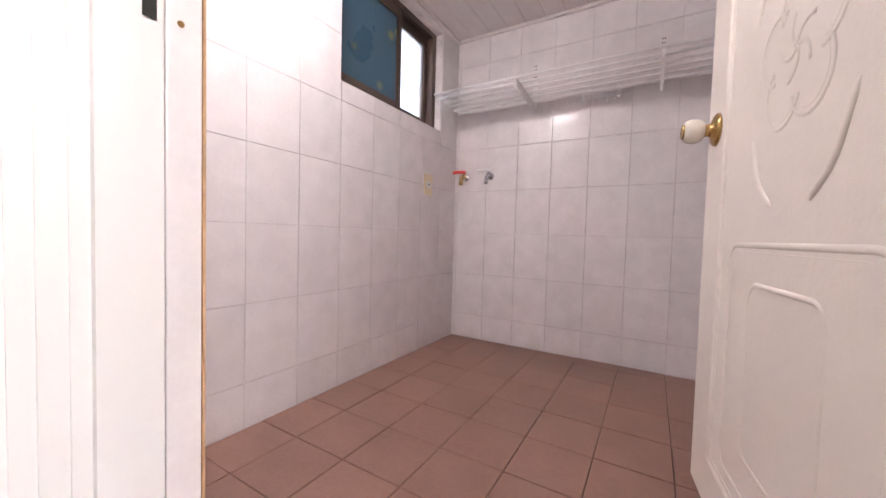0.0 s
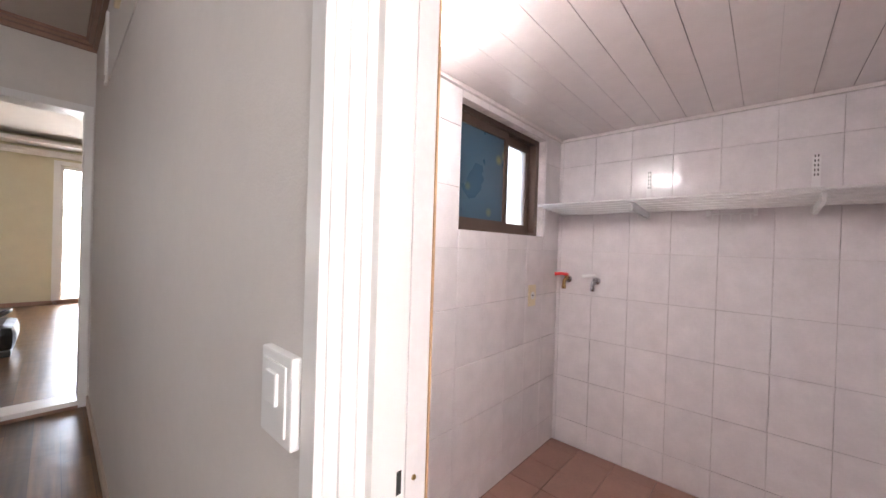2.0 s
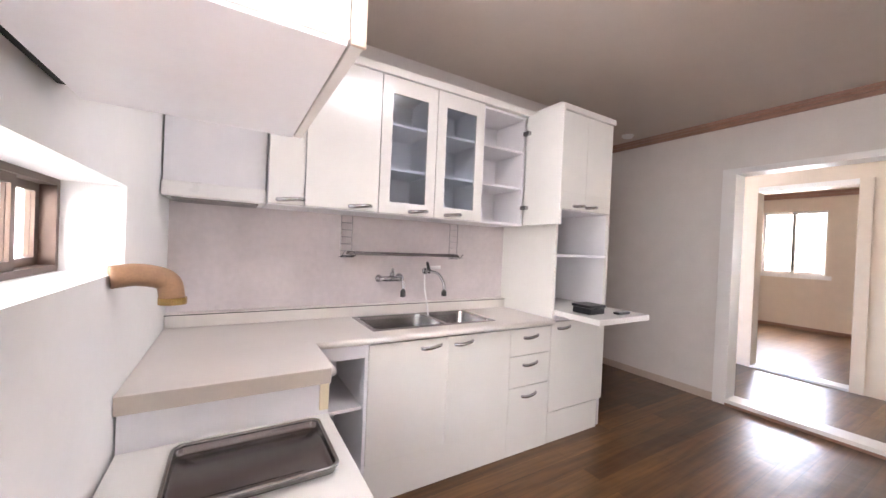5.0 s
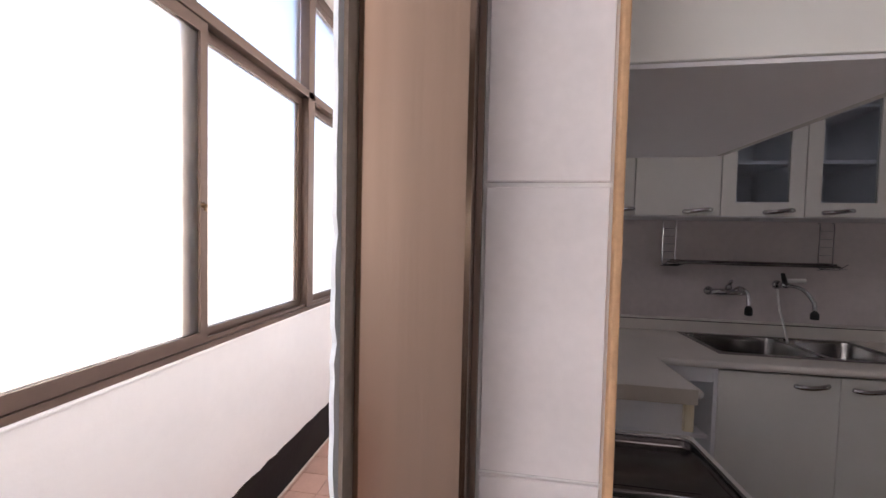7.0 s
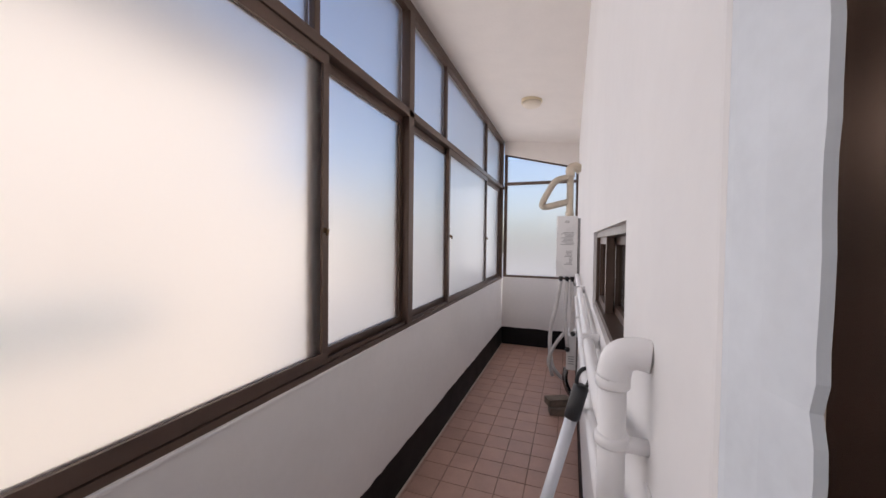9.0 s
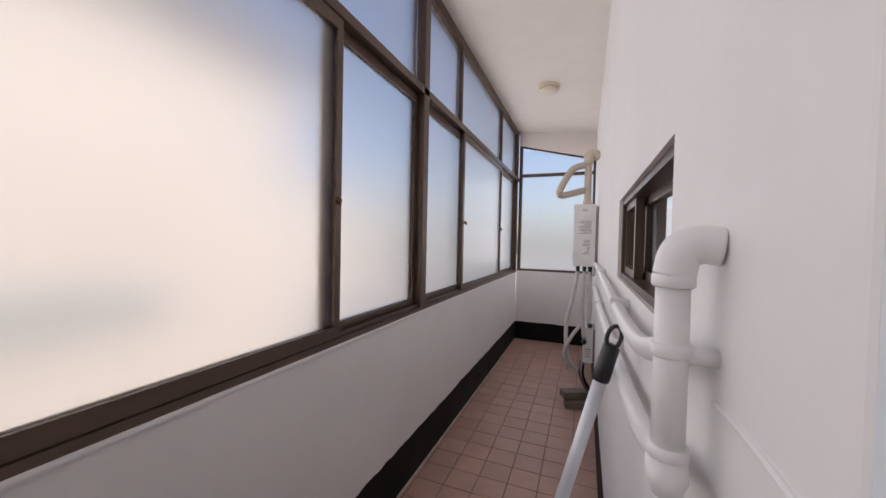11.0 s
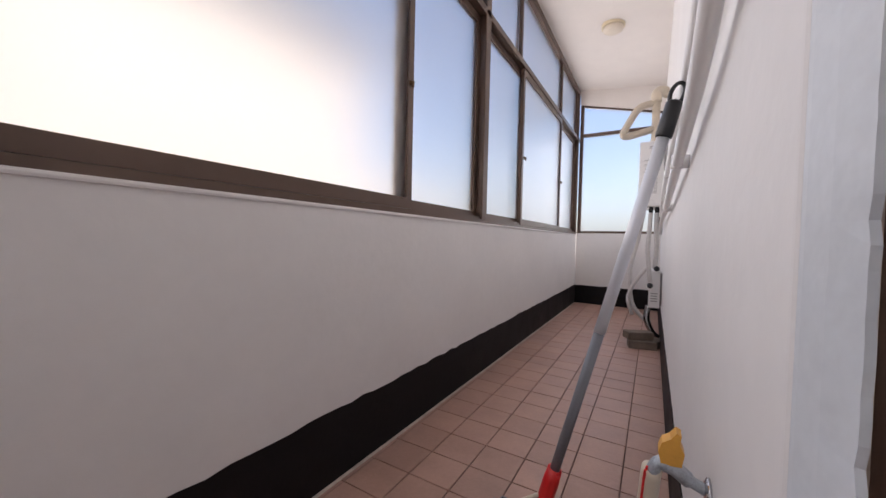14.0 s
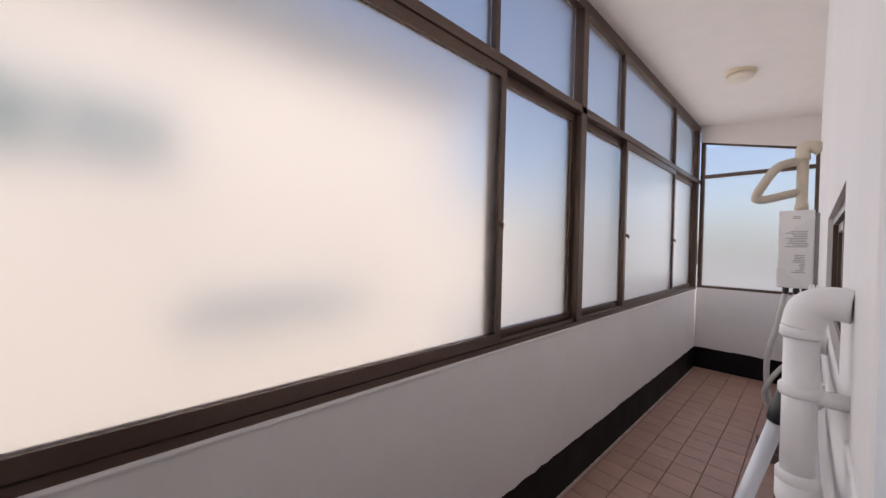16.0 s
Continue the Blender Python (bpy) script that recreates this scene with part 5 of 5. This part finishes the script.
for line_, clips in ((((-3.95, 1.07), (-3.6, 1.19), (-2.3, 1.20), (-1.23, 1.20), (-0.878, 1.255)), ((-1.5, 1.199), (-2.6, 1.20))),
                     (((-3.95, 0.92), (-3.6, 1.00), (-2.4, 1.03), (-1.2, 1.09), (-0.884, 1.152)), ((-1.6, 1.07), (-2.6, 1.024)))):
    p = thing("wall_pipe", "white painted water pipe along the balcony wall", "pipe", "pipes along the balcony wall")
    part("pipe", tube(bend([(0.668, y, z) for y, z in line_], 8), 0.014, 14), PIPE_PAINT, p, smooth=True)
    for y, z in clips:
        part("clip", box(BX0, 0.684, y - 0.008, y + 0.008, z - 0.019, z + 0.019, 0.003), PIPE_PAINT, p)
vp = thing("vent_pipe", "stubby white painted drain pipe with elbow and cap", "pipe")
VX, VY = 0.674, -0.87
part("elbow", tube(bend([(BX0, VY + 0.002, 1.352), (0.655, VY, 1.353), (0.669, VY, 1.346), (VX, VY, 1.325)], 7), 0.0165, 16), PIPE_PAINT, vp, smooth=True)
part("pipe", tube([(VX, VY, 1.33), (VX, VY, 1.155)], 0.0135, 16), PIPE_PAINT, vp, smooth=True)
for z in (1.322, 1.262, 1.172):
    part("collar", lathe([(0.0155, -0.006), (0.0168, -0.004), (0.0168, 0.004), (0.0155, 0.006)], (VX, VY, z), (0, 0, 1), 18), PIPE_PAINT, vp, smooth=True)
part("cap", lathe([(0.0165, 0.02), (0.0168, 0.0), (0.012, -0.014), (0.0, -0.018)], (VX, VY, 1.148)), PIPE_PAINT, vp, smooth=True)
part("clip", tube([(BX0, VY, 1.258), (VX, VY, 1.258)], 0.008, 12), PIPE_PAINT, vp, smooth=True)
cable = thing("wall_cable", "thin painted-over cable along the balcony wall", "cable")
part("cable", tube(bend([(BX0, -0.87, 1.220), (BX0, -0.80, 1.222), (BX0, -0.74, 1.219), (BX0, -0.717, 1.213)], 6), 0.0030, 8), PIPE_PAINT, cable, smooth=True)

# mop leaning on the wall
A, B = Vector((0.952, -1.31, 0.115)), Vector((0.682, -1.31, 1.175))
AX = (B - A).normalized()
mop = thing("mop", "string mop with blue head, red socket and silver handle", "mop")
part("lower_rod", tube([A + AX * 0.13, A + AX * 0.52], 0.0125, 14), ROD_GREY, mop, smooth=True)
part("upper_rod", tube([A + AX * 0.519, A + AX * 1.0], 0.0135, 14), ROD_WHITE, mop, smooth=True)
g = part("grip", tube([A + AX * 0.985, A + AX * 0.99, A + AX * 1.06, A + AX * 1.065], [0.016, 0.0175, 0.017, 0.012], 14), BLACK_PLASTIC, mop, "black grip", smooth=True)
side = AX.cross(Vector((0, 1, 0))).normalized()
part("hanging_loop", tube([A + AX * (1.08 + 0.024 * math.sin(a)) + side * 0.013 * math.cos(a) for a in [2 * math.pi * k / 18 for k in range(19)]], 0.0045, 8, caps=False), BLACK_PLASTIC, g, smooth=True)
part("socket", tube([A - AX * 0.01, A + AX * 0.03, A + AX * 0.10, A + AX * 0.14], [0.013, 0.019, 0.021, 0.018], 14), RED, mop, "red plastic socket", smooth=True)
hd = lathe([(0.085, 0.015), (0.09, 0.035), (0.075, 0.065), (0.045, 0.09), (0.028, 0.115)], (0.985, -1.33, 0.0), (0, 0, 1), 20)
for v in hd.verts:
    v.co.y = -1.33 + (v.co.y + 1.33) * 0.6
part("head", hd, BLUE_PLASTIC, mop, "blue plastic mop head", smooth=True)
for s in (-1, 1):
    part("wire_arm", tube(bend([A + AX * 0.06 + Vector((0.018 * s, 0.01, 0)), Vector((0.97 + 0.06 * s, -1.29, 0.12)), Vector((0.985 + 0.10 * s, -1.29, 0.07)), Vector((0.985 + 0.09 * s, -1.29, 0.03))], 6), 0.006, 8), HOSE, mop, smooth=True)
bm = bmesh.new()
rng = random.Random(9)
for k in range(150):
    a = rng.uniform(0, 2 * math.pi)
    r1, r2 = rng.uniform(0.05, 0.08), rng.uniform(0.11, 0.19)
    c, s = math.cos(a), math.sin(a) * 0.75
    tube(bend([(0.985 + r1 * c, -1.33 + r1 * s, 0.045), (0.985 + (r1 + r2) / 2 * c + rng.uniform(-.02, .02), -1.33 + (r1 + r2) / 2 * s + rng.uniform(-.02, .02), rng.uniform(0.02, 0.055)), (0.985 + r2 * c, -1.33 + r2 * s, 0.004 + rng.uniform(0, 0.02))], 4), 0.0042, 5, bm=bm)
part("yarn", bm, STRINGS, mop, "grey matted cotton strings", smooth=True)["kind"] = "stuff"

tap_b = thing("garden_tap", "weathered metal wall tap with a faded yellow handle", "tap")
ty, tz = -0.99, 0.50
part("flange", lathe([(0.022, 0), (0.021, 0.005), (0.013, 0.010)], (BX0, ty, tz - 0.008), (1, 0, 0)), CHROME, tap_b, smooth=True)
part("body", tube(bend([(BX0 + 0.004, ty, tz - 0.008), (0.675, ty, tz + 0.003), (0.70, ty, tz + 0.018), (0.725, ty, tz + 0.02), (0.737, ty, tz + 0.0)], 6), [0.010] * 6 + [0.014] * 12 + [0.012] * 7, 12), mat("painted worn metal", (0.38, 0.42, 0.46), 0.4, 0.5, vary=0.5, scale=45), tap_b, smooth=True)
bm = bmesh.new()
prof = [(0.688, 0.03), (0.722, 0.025), (0.728, 0.05), (0.722, 0.068), (0.708, 0.078), (0.698, 0.092), (0.69, 0.088), (0.692, 0.07), (0.684, 0.055)]
for dy in (-0.012, 0.012):
    [bm.verts.new((x, ty + dy, tz + z)) for x, z in prof]
bm.verts.ensure_lookup_table()
n = len(prof)
bm.faces.new(bm.verts[:n])
bm.faces.new(bm.verts[n:][::-1])
for k in range(n):
    bm.faces.new((bm.verts[k], bm.verts[(k + 1) % n], bm.verts[n + (k + 1) % n], bm.verts[n + k]))
bmesh.ops.recalc_face_normals(bm, faces=bm.faces[:])
part("handle", bm, YELLOW_PLASTIC, tap_b, "faded yellow plastic handle")
for ob in tap_b.children:
    for v in ob.data.vertices:
        v.co.x, v.co.z = BX0 + (v.co.x - BX0) * 0.72, tz + (v.co.z - tz) * 0.75
hose_b = thing("garden_hose", "cream hose with red stripes hanging from the tap", "hose")
line = bend([(0.710, ty, tz + 0.004), (0.722, ty - 0.03, 0.40), (0.772, ty - 0.11, 0.25), (0.82, ty - 0.19, 0.13), (0.89, ty - 0.24, 0.07), (0.95, ty - 0.26, 0.045)], 8)
part("tube", tube(line, 0.0135, 14), HOSE, hose_b, smooth=True)
for d in (-0.005, 0.0, 0.005):
    part("stripe", tube([p + Vector((0.0085 + abs(d) * -0.4, 0.0105 - abs(d) * 0.3, 0.0 + d)) for p in line[:22]], 0.0018, 6), RED, hose_b, "red stripe")

bricks = []
for k, (x, y, z, a) in enumerate(((0.77, -3.62, 0.0, 12), (0.80, -3.66, 0.062, 28), (0.69, -3.70, 0.0, 60))):
    b = thing("loose_brick", "dirty old brick lying on the balcony floor", "brick", "loose bricks")
    bmb = box(-0.10, 0.10, -0.05, 0.05, 0.0, 0.06, 0.006)
    for v in bmb.verts:
        v.co += 0.003 * noise.noise_vector(v.co * 20)
    part("block", bmb, BRICK, b)
    b.matrix_world = pose(x, y, z, 0, 0, a)

# ---- outside ----
tagged(mesh_ob("ground", box(-120, 160, -140, 140, -3.4, -3.2), CONCRETE), kind="structure")


def house(x0, x1, y0, y1, z1, rows, label):
    h = thing("apartment_building", label, "building")
    part("wall", box(x0, x1, y0, y1, -3.2, z1), CREAM_WALL, h)
    part("roof", box(x0 - 0.3, x1, y0 - 0.3, y1 + 0.3, z1, z1 + 0.35), CONCRETE, h)
    for z, height, cols in rows:
        for a, b in cols:
            w = part("window", box(x0 - 0.05, x0, a, b, z, z + height), WHITE_PAINT, h)
            part("pane", box(x0 - 0.055, x0 - 0.051, a + 0.05, b - 0.05, z + 0.05, z + height - 0.05), TEAL_GLASS, w)


house(6.2, 12, -6.2, 9, 4.6, ((2.25, 0.80, ((-0.95, -0.52), (-0.48, -0.02), (0.06, 0.85), (0.93, 1.7), (3.0, 4.6))), (0.50, 0.24, ((-3.7, -1.0),)), (0.18, 0.24, ((-3.7, -1.0),)), (0.0, 0.8, ((2.2, 4.4),))), "cream rendered apartment house beyond the frosted balcony glass")
house(22, 32, -34, -12, 6.0, ((0.0, 0.95, ((-30, -26), (-22, -18))), (3.0, 0.95, ((-30, -26), (-22, -18)))), "distant cream apartment house beyond the frosted glass")

# ---- tiles ----
lay_tiles(wall_ul, "x", UX0, UY0 + 0.004, UY1 - 0.006, UF, UH - 0.018, 0.198, 0.2617, UY1 - 0.006, 0.2005, TILE, 0.0016, 0.006, [UW], 1, 0, 0.0005)
lay_tiles(wall_ub, "y", UY1, UX0 + 0.006, UX1, UF, UH - 0.018, 0.198, 0.2617, -0.944, 0.2005, TILE, 0.0018, 0.006, [], -1, 0, 0.0005)
lay_tiles(wall_east, "y", JY, KX1 + 0.002, 0.5315, 0.0, 2.15, 0.30, 0.262, KX1, 0.137, TILE, 0.004, 0.004, [], 1)
lay_tiles(floor_u, "z", UF - 0.006, UX0 + 0.006, UX1, UY0, UY1 - 0.006, 0.205, 0.205, -0.776, 0.774, FLOOR_TILE, 0.003, 0.006, [], 1, 0, 0.0012)
lay_tiles(floor_b, "z", -0.006, BX0 + 0.003, BX1 - 0.003, BY0, BY1, 0.163, 0.153, 0.95, -1.55, BAL_TILE, 0.004, 0.006, [], 1, 0, 0.0005)
